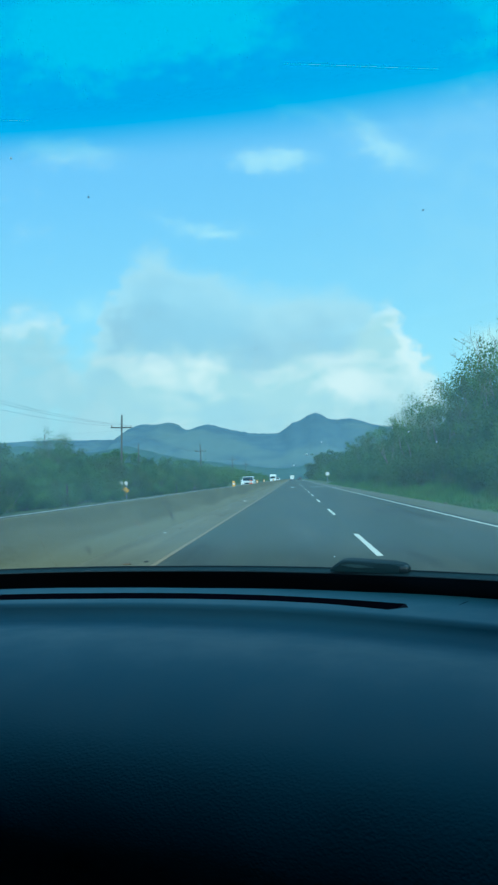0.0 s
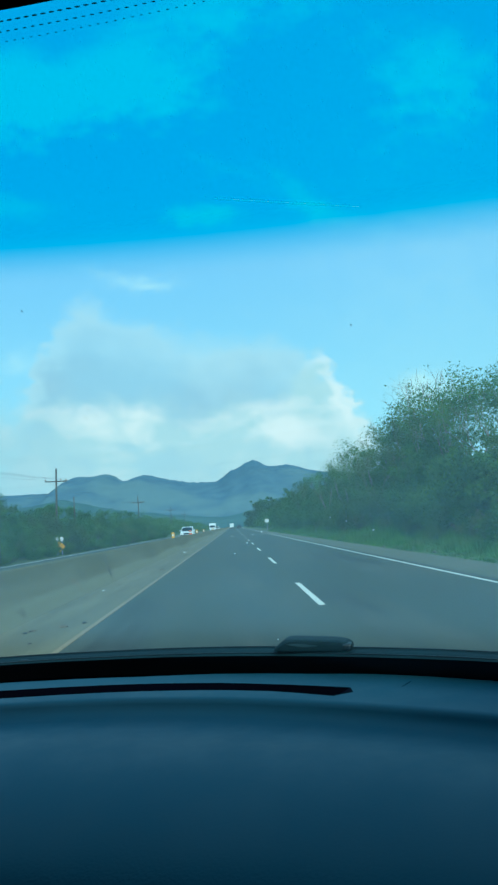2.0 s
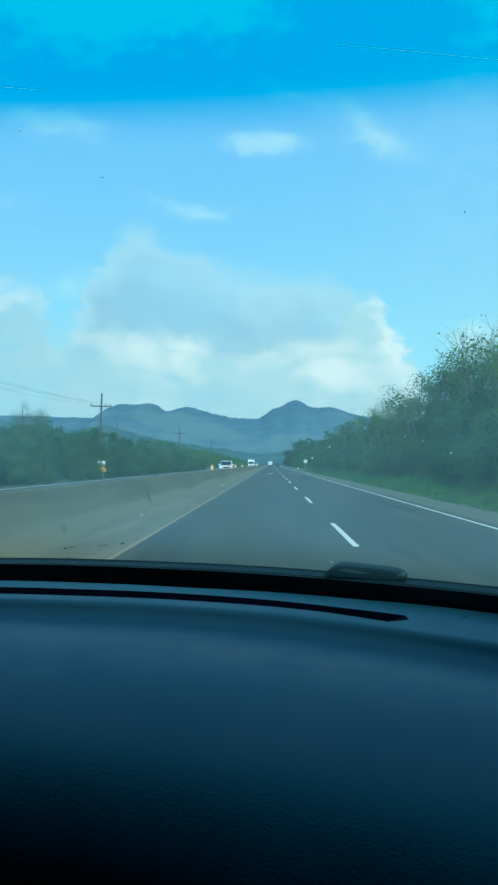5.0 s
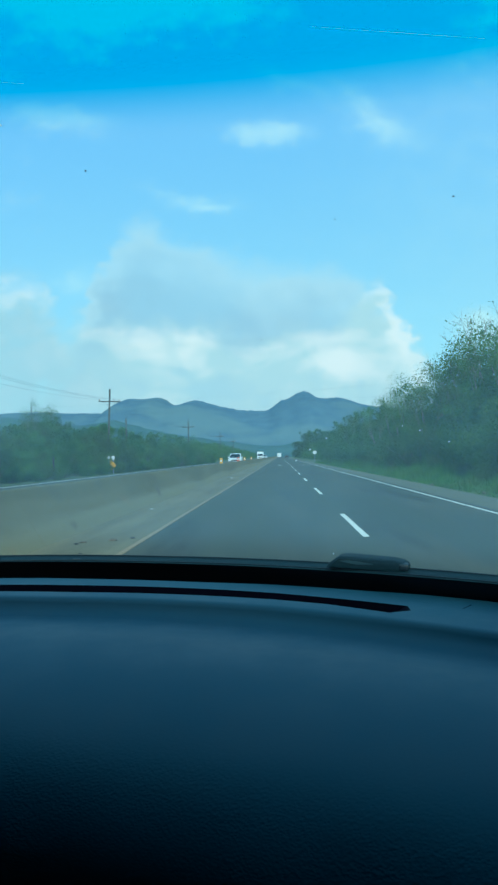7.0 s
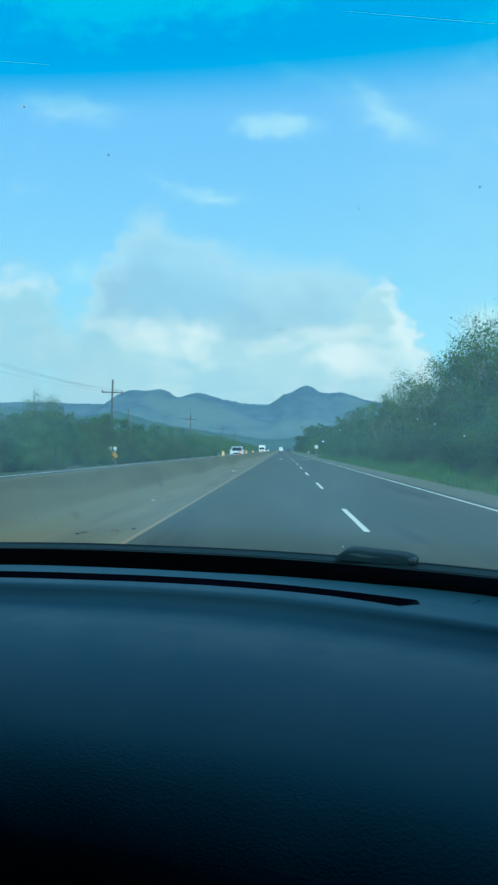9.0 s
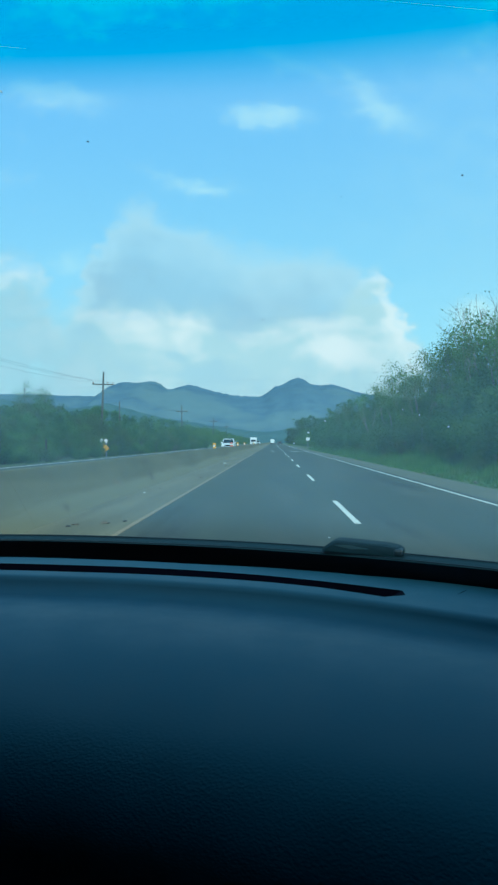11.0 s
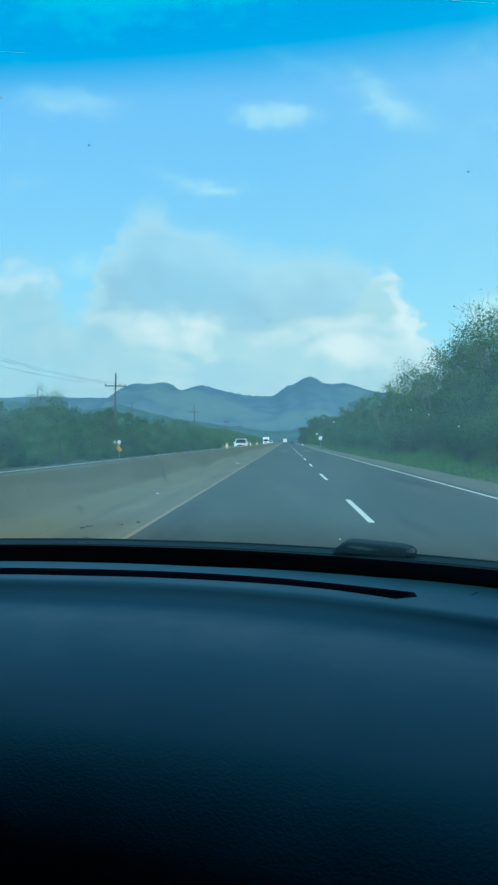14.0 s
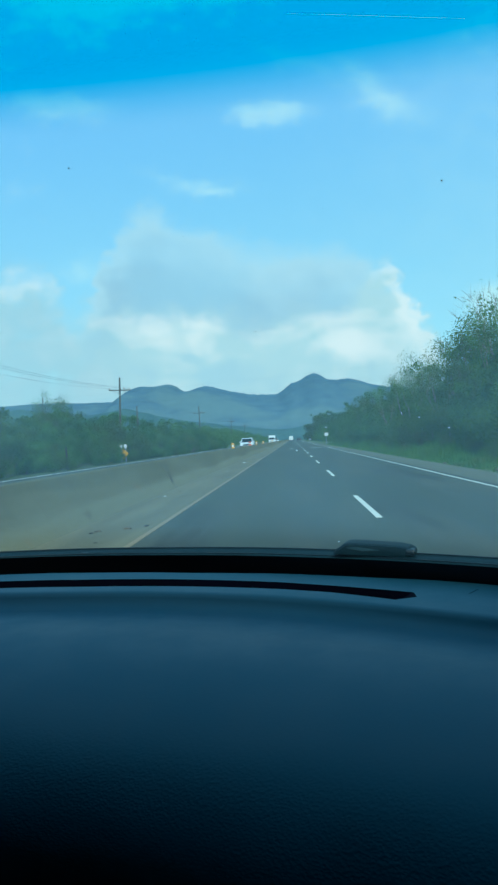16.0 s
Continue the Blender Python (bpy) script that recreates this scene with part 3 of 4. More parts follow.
# ---- plants ----
def leaf_cloud(rng, centres, sizes, count, leaf, squash=0.8):
    """Small pointed leaves scattered through clumps."""
    which = rng.choice(len(centres), count, p=sizes**2 / (sizes**2).sum())
    d = rng.normal(size=(count, 3))
    d /= np.linalg.norm(d, axis=1)[:, None]
    d *= (rng.random(count) ** 0.42 * np.where(rng.random(count) < 0.08, 1.35, 1.0))[:, None]
    d[:, 2] *= squash
    p = centres[which] + d * sizes[which][:, None]
    a = rng.normal(size=(count, 3))
    a /= np.linalg.norm(a, axis=1)[:, None]
    b = np.cross(a, rng.normal(size=(count, 3)))
    b /= np.linalg.norm(b, axis=1)[:, None]
    s = leaf * rng.uniform(0.6, 1.35, count)[:, None]
    blade = np.stack((p - a * s * 0.8 + b * s * 0.5, p - a * s * 0.8 - b * s * 0.5, p + a * s), axis=1)
    verts = blade.reshape(-1, 3)
    faces = np.arange(count * 3).reshape(-1, 3)
    return verts, faces


def leaves(name, rng, centres, sizes, count, leaf, mat, parent, squash=0.8):
    verts, faces = leaf_cloud(rng, np.array(centres), np.array(sizes), count, leaf, squash)
    verts[:, 2] = np.maximum(verts[:, 2], 0.02)
    me = bpy.data.meshes.new(name)
    me.from_pydata(verts.tolist(), [], faces.tolist())
    me.materials.append(mat)
    ob = new(name, me)
    ob.parent = parent
    return ob


def shrub(seed, wide, high, mat, count=5900, leaf=0.10, lumps=15, label="dense green roadside shrub with small dusty leaves"):
    rng = np.random.default_rng(seed)
    thing = empty("shrub", pose(0, -300, 0), label, "shrub", "roadside shrubs")
    bm = bmesh.new()
    centres, sizes = [], []
    for i in range(lumps):
        a, r = rng.uniform(0, 6.283), wide * 0.5 * math.sqrt(rng.random())
        z = high * rng.uniform(0.12, 0.86) * (1 - 0.45 * (r / (wide * 0.5)) ** 2)
        c = (math.cos(a) * r, math.sin(a) * r, z)
        centres.append(c)
        sizes.append(wide * rng.uniform(0.13, 0.25))
        if i < 7:
            tube(bm, [(c[0] * 0.15, c[1] * 0.15, -0.05), (c[0] * 0.5, c[1] * 0.5, z * 0.5), c], [0.045, 0.03, 0.012], 5)
    part("stem", bm, BARK, thing)
    for i in range(9):
        a = rng.uniform(0, 6.283)
        centres.append((math.cos(a) * wide * 0.3 * rng.random(), math.sin(a) * wide * 0.3 * rng.random(), high * rng.uniform(0.84, 1.04)))
        sizes.append(wide * rng.uniform(0.04, 0.1))
    leaves("foliage", rng, centres, sizes, count, leaf, mat, thing)
    return thing


def limbs(rng, bm, start, heading, length, radius, depth, tips, spread=0.75, lift=0.25):
    """A forking limb; the ends of its twigs are gathered in tips."""
    p, d = Vector(start), Vector(heading).normalized()
    pts, rad = [p.copy()], [radius]
    for i in range(3):
        d = (d + Vector(rng.normal(size=3)) * 0.16 + Vector((0, 0, 0.06))).normalized()
        p = p + d * length / 3
        pts.append(p.copy())
        rad.append(radius * (1 - 0.16 * (i + 1)))
    tube(bm, pts, rad, 7 if depth > 2 else 5)
    if depth == 0:
        tips.append(tuple(p))
        return
    for i in range(3 if depth > 1 else 2):
        side = Vector(rng.normal(size=3))
        side.z *= 0.5
        turn = (d + side.normalized() * spread + Vector((0, 0, lift))).normalized()
        limbs(rng, bm, p, turn, length * rng.uniform(0.62, 0.82), max(rad[-1] * 0.68, 0.0095), depth - 1, tips, spread, lift)
    if depth < 3:
        tips.append(tuple(p))


def tree(seed, label, trunk, length, radius, depth, mat, clump, count, leaf, spread=0.75, lift=0.25, squash=0.7, name="tree"):
    rng = np.random.default_rng(seed)
    thing = empty(name, pose(0, -300, 0), label, "tree", "roadside trees")
    bm, tips = bmesh.new(), []
    top = (rng.normal() * 0.25, rng.normal() * 0.25, trunk)
    tube(bm, [(0, 0, -0.1), (0.05, 0.02, 0.3), (top[0] * 0.5, top[1] * 0.5, trunk * 0.55), top],
         [radius * 1.5, radius * 1.08, radius * 0.95, radius * 0.85], 9)
    for i in range(4):
        a = i * 1.571 + rng.uniform(-0.4, 0.4)
        limbs(rng, bm, top, (math.cos(a) * spread, math.sin(a) * spread, 0.75 + lift), length, radius * 0.6, depth, tips, spread, lift)
    part("trunk", bm, BARK, thing, smooth=True)
    leaves("crown", rng, tips, [clump * rng.uniform(0.6, 1.3) for _ in tips], count, leaf, mat, thing, squash)
    return thing


def build_plants():
    rng = random.Random(11)
    low = [shrub(20 + i, w, h, LEAF[i % 3]) for i, (w, h) in enumerate(((4.4, 3.4), (5.2, 4.6), (6.0, 5.6), (4.6, 4.0)))]
    tall = [shrub(71 + i, w, h, LEAF[k], 15000, 0.125, 30, "tall rounded green thicket of hazy roadside growth") for i, (w, h, k) in enumerate(((6.6, 8.2, 1), (7.4, 9.2, 0), (6.0, 7.4, 1)))]
    dark = shrub(75, 7.0, 8.4, LEAF[2], 9000, 0.19, 26, "dark rounded tree standing dense at the far end of the hedge")
    brush = [shrub(81 + i, 3.6, 2.6, DRY_LEAF, 2600, 0.09, 12, "dry brown brush at the foot of the hedge") for i in range(2)]
    leafy = [tree(41, "green roadside tree with an uneven leafy crown", 2.6, 2.6, 0.17, 3, LEAF[0], 0.85, 13000, 0.125, 0.7, 0.35),
             tree(42, "green roadside tree with an uneven leafy crown", 2.9, 2.4, 0.16, 3, LEAF[1], 0.85, 13000, 0.125, 0.65, 0.4)]
    thin = [tree(51, "thinly leaved tree with pale bare twigs", 3.0, 2.7, 0.14, 3, LEAF[1], 1.0, 3300, 0.10, 0.6, 0.5, 0.8),
            tree(52, "thinly leaved tree with pale bare twigs", 3.4, 2.8, 0.15, 3, LEAF[0], 1.0, 3000, 0.10, 0.55, 0.5, 0.8)]

    bare = tree(63, "bare grey tree with fine leafless twigs", 3.4, 2.9, 0.16, 4, LEAF[1], 0.5, 260, 0.10, 0.7, 0.3, 0.8)

    def stand(kind, x, y, size, turn=None):
        o = copy_thing(kind, pose(x, y, -0.06, 0, 0, rng.uniform(0, 360) if turn is None else turn))
        o.scale = (size * rng.uniform(0.92, 1.08), size * rng.uniform(0.92, 1.08), size)
        return o

    # hedge beside the outer verge
    y = -14.0
    while y < 150:
        step = 3.4
        stand(rng.choice(low), 11.2 + rng.uniform(-0.9, 0.9), y, rng.uniform(0.8, 1.1))
        if y < 150:
            stand(low[rng.randrange(1, 3)], 15.0 + rng.uniform(-1, 1.2), y + 1.6, rng.uniform(1.0, 1.3))
        y += step * rng.uniform(0.85, 1.2)
    # rank weeds in front of it
    for i in range(30):
        stand(low[(0, 3, 1)[i % 3]], 9.4 + rng.uniform(-0.9, 0.7), 16 + 3.6 * i + rng.uniform(-1.5, 1.5), rng.uniform(0.18, 0.34))
    for i in range(11):
        stand(brush[i % 2], 9.9 + rng.uniform(-0.3, 0.4), 30 + 7.2 * i + rng.uniform(-2.5, 2.5), rng.uniform(0.40, 0.68))
    # trees standing in and behind the hedge
    y = 6.0
    while y < 420:
        kind = rng.choice(tall + tall + leafy[:1] + thin if y > 60 else thin)
        stand(kind, 16.0 + rng.uniform(-1.5, 2.5), y, rng.uniform(0.78, 1.0))
        y += (9.0 if 60 < y < 200 else 13.0) * rng.uniform(0.8, 1.3)
    for kind, x, yy, s in ((thin[0], 15.4, 58.0, 0.95), (bare, 15.2, 51.0, 1.08), (thin[1], 16.0, 56.0, 0.9), (thin[0], 13.9, 43.0, 0.84), (thin[0], 17.0, 66.0, 1.0), (tall[0], 14.6, 47.0, 0.98), (thin[1], 14.9, 46.5, 0.86), (thin[1], 14.4, 35.0, 0.80),
                           (tall[1], 17.0, 86.0, 1.05), (tall[0], 16.0, 104.0, 1.05), (tall[1], 15.5, 122.0, 1.0), (tall[2], 17.0, 68.0, 1.0), (tall[0], 18.0, 56.0, 0.95), (thin[0], 10.9, 62.0, 0.66), (thin[1], 10.6, 74.0, 0.62), (thin[1], 10.8, 50.0, 0.60), (thin[0], 10.4, 97.0, 0.66), (tall[1], 15.0, 142.0, 1.05), (tall[0], 14.5, 165.0, 1.1), (dark, 14.6, 262.0, 1.35),
                           (dark, 12.4, 330.0, 1.55)):
        stand(kind, x, yy, s)
    # scrub behind the oncoming carriageway
    y = 26.0
    while y < 150:
        step = 4.4
        stand(rng.choice(low), -15.2 + rng.uniform(-0.4, 0.4), y, rng.uniform(0.48, 0.62))
        stand(low[0], -14.9 + rng.uniform(-0.3, 0.3), y + 2.1, rng.uniform(0.36, 0.48))
        stand(rng.choice(low), -19.2 + rng.uniform(-1.2, 1.2), y + 1, rng.uniform(0.7, 0.95))
        stand(rng.choice(low), -24.5 + rng.uniform(-2, 2), y + 2, rng.uniform(0.85, 1.15))
        if rng.random() < 0.55:
            stand(rng.choice(low[1:3] + low[1:3] + leafy[:1]), -33 + rng.uniform(-4, 4), y + rng.uniform(0, 4), rng.uniform(0.6, 0.85))
        y += step * rng.uniform(0.85, 1.25)
    for kind, x, yy, s in ((tall[1], -47.0, 128.0, 0.85), (tall[0], -39.0, 104.0, 0.72), (tall[2], -34.0, 88.0, 0.72), (tall[0], -54.0, 142.0, 1.0), (tall[2], -33.0, 120.0, 0.8), (tall[0], -30.0, 138.0, 0.75), (thin[1], -30.5, 84.0, 0.72), (leafy[1], -42.0, 118.0, 0.85)):
        stand(kind, x, yy, s)
    for i, kind in enumerate(low + leafy + thin + tall + brush + [bare, dark]):
        kind.location = (40 + rng.uniform(-6, 6), 120 + 22 * i, -0.06)

    # the hedge and the scrub further on, too many to count
    gen = np.random.default_rng(76)
    n = 2200
    py = gen.uniform(148, 440, n)
    right = gen.random(n) < 0.5
    px = np.where(right, gen.uniform(10.2, 17.5, n), -gen.uniform(14.8, 36.0, n))
    size = gen.uniform(0.9, 1.7, n)
    top = np.where(right, 2.2 + 0.62 * (px - 9.5), 2.6 + 0.24 * (-px - 14)) * gen.uniform(0.5, 1.15, n)
    c = np.stack((px, py, gen.random(n) ** 0.7 * top + 0.3), axis=1)
    verts, faces = leaf_cloud(gen, c, size, 130000, 0.19, 0.9)
    verts[:, 2] = np.maximum(verts[:, 2], -0.05)
    scrub = raw("far_scrub", verts.tolist(), faces.tolist(), LEAF[1])
    tagged(scrub, "green hedge and scrub lining the road further on", "scrub", kind="stuff")

    # far woods, too many to count
    gen = np.random.default_rng(77)
    n = 2600
    c = np.stack((gen.uniform(-420, 420, n), gen.uniform(330, 1250, n), np.full(n, 2.0)), axis=1)
    c = c[(np.abs(c[:, 0] + 3) > 17)]
    size = gen.uniform(1.6, 3.6, len(c))
    c[:, 2] = size * 0.7
    verts, faces = leaf_cloud(gen, c, size, 90000, 0.75, 1.0)
    verts[:, 2] = np.maximum(verts[:, 2], 0.0)
    woods = raw("far_woods", verts.tolist(), faces.tolist(), LEAF[0])
    tagged(woods, "distant green scrub and woods covering the plain", "woods", kind="stuff")

    # grass on the outer verge
    gen = np.random.default_rng(78)
    n = 60000
    px = 6.25 + 4.2 * gen.random(n) ** 0.8
    py = 4 + 130 * gen.random(n) ** 1.5
    tuft = np.sin(px * 2.3 + 3 * np.sin(py * 0.31)) * np.sin(py * 0.83 + 2 * np.sin(px * 1.1)) + 0.6 * np.sin(py * 0.19)
    tall = gen.uniform(0.10, 0.40, n) * np.clip((px - 6.0) / 1.4, 0.3, 1.7) * np.clip(1 + 0.55 * tuft, 0.25, 2.2)
    a = gen.uniform(0, 6.283, n)
    lean = gen.uniform(-0.12, 0.12, (n, 2))
    wide = gen.uniform(0.012, 0.03, n)
    base = np.stack((px, py, np.full(n, -0.06)), axis=1)
    side = np.stack((np.cos(a) * wide, np.sin(a) * wide, np.zeros(n)), axis=1)
    tip = base + np.stack((lean[:, 0], lean[:, 1], tall), axis=1)
    verts = np.stack((base - side, base + side, tip), axis=1).reshape(-1, 3)
    grass = raw("grass", verts.tolist(), np.arange(n * 3).reshape(-1, 3).tolist(), GRASS)
    tagged(grass, "rough green grass on the verge below the hedge", "grass", kind="stuff")


# ---- poles and wires ----
def build_poles():
    pole = empty("utility_pole", pose(-20, 78, -0.06, 0, 1.6, 0), "grey wooden utility pole with one crossarm", "utility pole", "utility poles")
    part("post", tube(bmesh.new(), [(0, 0, -0.3), (0, 0, 4.5), (0, 0, 9.4)], [0.15, 0.13, 0.10], 10), POLE_WOOD, pole, smooth=True)
    part("crossarm", a_box(-1.25, 1.25, -0.17, -0.07, 7.85, 7.98, bevel=0.01), POLE_WOOD, pole)
    for x in (-1.15, 0.55, 1.15):
        part("insulator", tube(bmesh.new(), [(x, -0.12, 7.98), (x, -0.12, 8.06), (x, -0.12, 8.16), (x, -0.12, 8.2)], [0.03, 0.07, 0.07, 0.03], 8), CERAMIC, pole)
    for s in (-1, 1):
        bm = tube(bmesh.new(), [(s * 0.75, -0.12, 7.9), (0, -0.1, 7.3)], [0.02, 0.02], 5)
        part("brace", bm, STEEL, pole)
    spots = [(-20, 78)]
    for i, (x, y, lean) in enumerate(((-20.0, 148, -0.8), (-19.6, 220, 0.6), (-20.4, 295, 0.0), (-20.3, 8, 0.4))):
        copy_thing(pole, pose(x, y, -0.06, 0, lean, 0))
        spots.append((x, y))
    pair = empty("utility_pole", pose(-22.6, 99, -0.06, 0.5, -0.5, 0), "bare slender wooden pole among the scrub", "utility pole", "utility poles")
    part("post", tube(bmesh.new(), [(0, 0, -0.3), (0, 0, 3.4), (0, 0, 7.2)], [0.12, 0.10, 0.08], 9), POLE_WOOD, pair, smooth=True)
    spots.sort(key=lambda s: s[1])

    def wire(a, b, sag, name="power_line"):
        pts = [Vector(a).lerp(Vector(b), t) - Vector((0, 0, 4 * sag * t * (1 - t))) for t in (i / 14 for i in range(15))]
        return part(name, tube(bmesh.new(), pts, [0.008] * 15, 4), CABLE)

    for (x0, y0), (x1, y1) in zip(spots, spots[1:]):
        for off in (-1.15, 0.55, 1.15):
            tagged(wire((x0 + off, y0 - 0.12, 8.1), (x1 + off, y1 - 0.12, 8.1), 1.1), "thin dark power line strung between poles", "power line", "power lines")
    # lines crossing the road far ahead
    for x, y, high in ((-70, 188, 16.2), (75, 150, 21.2)):
        tall = empty("utility_pole", pose(x, y, -0.06), "tall grey pole carrying the cables over the road", "utility pole", "utility poles")
        part("post", tube(bmesh.new(), [(0, 0, -0.4), (0, 0, high * 0.5), (0, 0, high)], [0.22, 0.18, 0.13], 10), POLE_WOOD, tall, smooth=True)
    for h0, h1 in ((15.5, 20.5), (13.0, 17.6), (12.4, 16.8)):
        tagged(wire((-70, 188, h0), (75, 150, h1), 0.7), "thin dark cable crossing high over the road", "power line", "power lines")


# ---- traffic on the road ----
def wheel(parent, x, y, r, wide):
    bm = bmesh.new()
    tube(bm, [(x - wide / 2, y, r), (x - wide / 2 + 0.03, y, r), (x + wide / 2 - 0.03, y, r), (x + wide / 2, y, r)], [r * 0.9, r, r, r * 0.9], 20)
    tyre = part("wheel", bm, RUBBER, parent, smooth=False)
    s = 1 if x > 0 else -1
    part("rim", tube(bmesh.new(), [(x, y, r), (x + s * (wide / 2 + 0.006), y, r)], [r * 0.62, r * 0.58], 16), STEEL, tyre)


def shaped(profile, half, tuck, steps=4):
    """A car's shell: a side outline of (y, z) given width, drawn in towards its top."""
    bm = bmesh.new()
    top, low = max(z for _, z in profile), min(z for _, z in profile)
    cols = []
    for i in range(-steps, steps + 1):
        f = i / steps
        cols.append([(f * (half - tuck * max(0.0, (z - low) / (top - low)) ** 2), y - 0.07 * abs(f) ** 3 * (1 if y > 0 else -1), z) for y, z in profile])
    grid = [[bm.verts.new(p) for p in col] for col in cols]
    n = len(profile)
    for a, b in zip(grid, grid[1:]):
        for j in range(n):
            bm.faces.new((a[j], a[(j + 1) % n], b[(j + 1) % n], b[j]))
    bm.faces.new(grid[0])
    bm.faces.new(grid[-1][::-1])
    return bm


def build_suv(paint, m, label):
    car = empty("suv", m, label, "car", "traffic")
    part("body", shaped(((2.25, 0.42), (2.3, 0.62), (2.22, 0.92), (1.15, 1.08), (0.9, 1.1), (-2.15, 1.12), (-2.3, 0.9), (-2.3, 0.42)), 0.9, 0.05), paint, car, smooth=False)
    part("cabin", shaped(((1.15, 1.07), (0.35, 1.66), (0.1, 1.72), (-1.7, 1.72), (-2.2, 1.1)), 0.84, 0.16), paint, car)
    bm = bmesh.new()
    sheet(bm, [[(x * 0.74, 1.135 - 0.05 * abs(x) ** 3, 1.12), (x * 0.64, 0.43 - 0.05 * abs(x) ** 3, 1.63)] for x in (-1, -0.5, 0, 0.5, 1)])
    bmesh.ops.solidify(bm, geom=bm.faces[:], thickness=0.02)
    part("windscreen", bm, DARK_GLASS, car)
    for s in (-1, 1):
        for y0, y1 in ((0.72, -0.3), (-0.38, -1.3)):
            bm = bmesh.new()
            sheet(bm, [[(s * 0.845, y0, 1.14), (s * 0.74, y0 - (0.42 if y0 > 0 else 0.0), 1.6)], [(s * 0.845, y1, 1.14), (s * 0.74, y1, 1.6)]])
            bmesh.ops.solidify(bm, geom=bm.faces[:], thickness=0.02)
            part("side_window", bm, DARK_GLASS, car)
        part("headlight", a_box(s * 0.68 - 0.16, s * 0.68 + 0.16, 2.16, 2.29, 0.74, 0.88, bevel=0.03), LAMP_GLASS, car)
        part("tail_light", a_box(s * 0.76 - 0.08, s * 0.76 + 0.08, -2.32, -2.2, 0.8, 1.05, bevel=0.02), TAIL_RED, car)
        part("mirror", a_box(s * 0.98 - 0.1, s * 0.98 + 0.1, 0.7, 0.82, 1.1, 1.26, bevel=0.03), paint, car)
        for y in (1.4, -1.4):
            wheel(car, s * 0.78, y, 0.36, 0.24)
    part("grille", a_box(-0.42, 0.42, 2.24, 2.315, 0.66, 0.86, bevel=0.02), BLACK_TRIM, car)
    part("bumper", a_box(-0.86, 0.86, 2.14, 2.35, 0.42, 0.62, bevel=0.06), BLACK_TRIM, car)
    return car


def build_box_truck(m, label):
    car = empty("box_truck", m, label, "truck", "traffic")
    part("cargo_box", a_box(-1.02, 1.02, -2.9, 1.1, 0.75, 2.75, bevel=0.04), WHITE_CAR, car)
    part("cab", shaped(((2.75, 0.5), (2.8, 1.0), (2.55, 1.35), (2.0, 2.1), (1.12, 2.15), (1.12, 0.5)), 0.96, 0.1), WHITE_CAR, car)
    bm = bmesh.new()
    sheet(bm, [[(x * 0.84, 2.60, 1.36), (x * 0.76, 2.06, 2.04)] for x in (-1, 0, 1)])
    bmesh.ops.solidify(bm, geom=bm.faces[:], thickness=0.03)
    part("windscreen", bm, DARK_GLASS, car)
    part("grille", a_box(-0.5, 0.5, 2.74, 2.83, 0.75, 1.02, bevel=0.02), BLACK_TRIM, car)
    part("chassis", a_box(-0.8, 0.8, -2.85, 2.6, 0.45, 0.76), BLACK_TRIM, car)
    for s in (-1, 1):
        part("headlight", a_box(s * 0.74 - 0.14, s * 0.74 + 0.14, 2.7, 2.81, 0.8, 1.0, bevel=0.03), LAMP_GLASS, car)
        part("mirror", a_box(s * 1.12 - 0.09, s * 1.12 + 0.09, 2.2, 2.3, 1.35, 1.75, bevel=0.03), BLACK_TRIM, car)
        for y in (1.9, -1.8):
            wheel(car, s * 0.86, y, 0.4, 0.28)
    return car


def build_traffic():
    build_suv(WHITE_CAR, pose(-6.4, 97, 0, 0, 0, 180), "white oncoming car with a dark windscreen behind the barrier")
    build_box_truck(pose(-6.6, 225, 0, 0, 0, 180), "small white oncoming box truck on the far carriageway")
    build_suv(GREY_CAR, pose(3.1, 330, 0), "dark car far ahead in the outer lane")
    build_box_truck(pose(-0.5, 360, 0), "white truck far ahead in the same lane")
    build_suv(WHITE_CAR, pose(-6.2, 270, 0, 0, 0, 180), "small pale car far off on the oncoming carriageway")


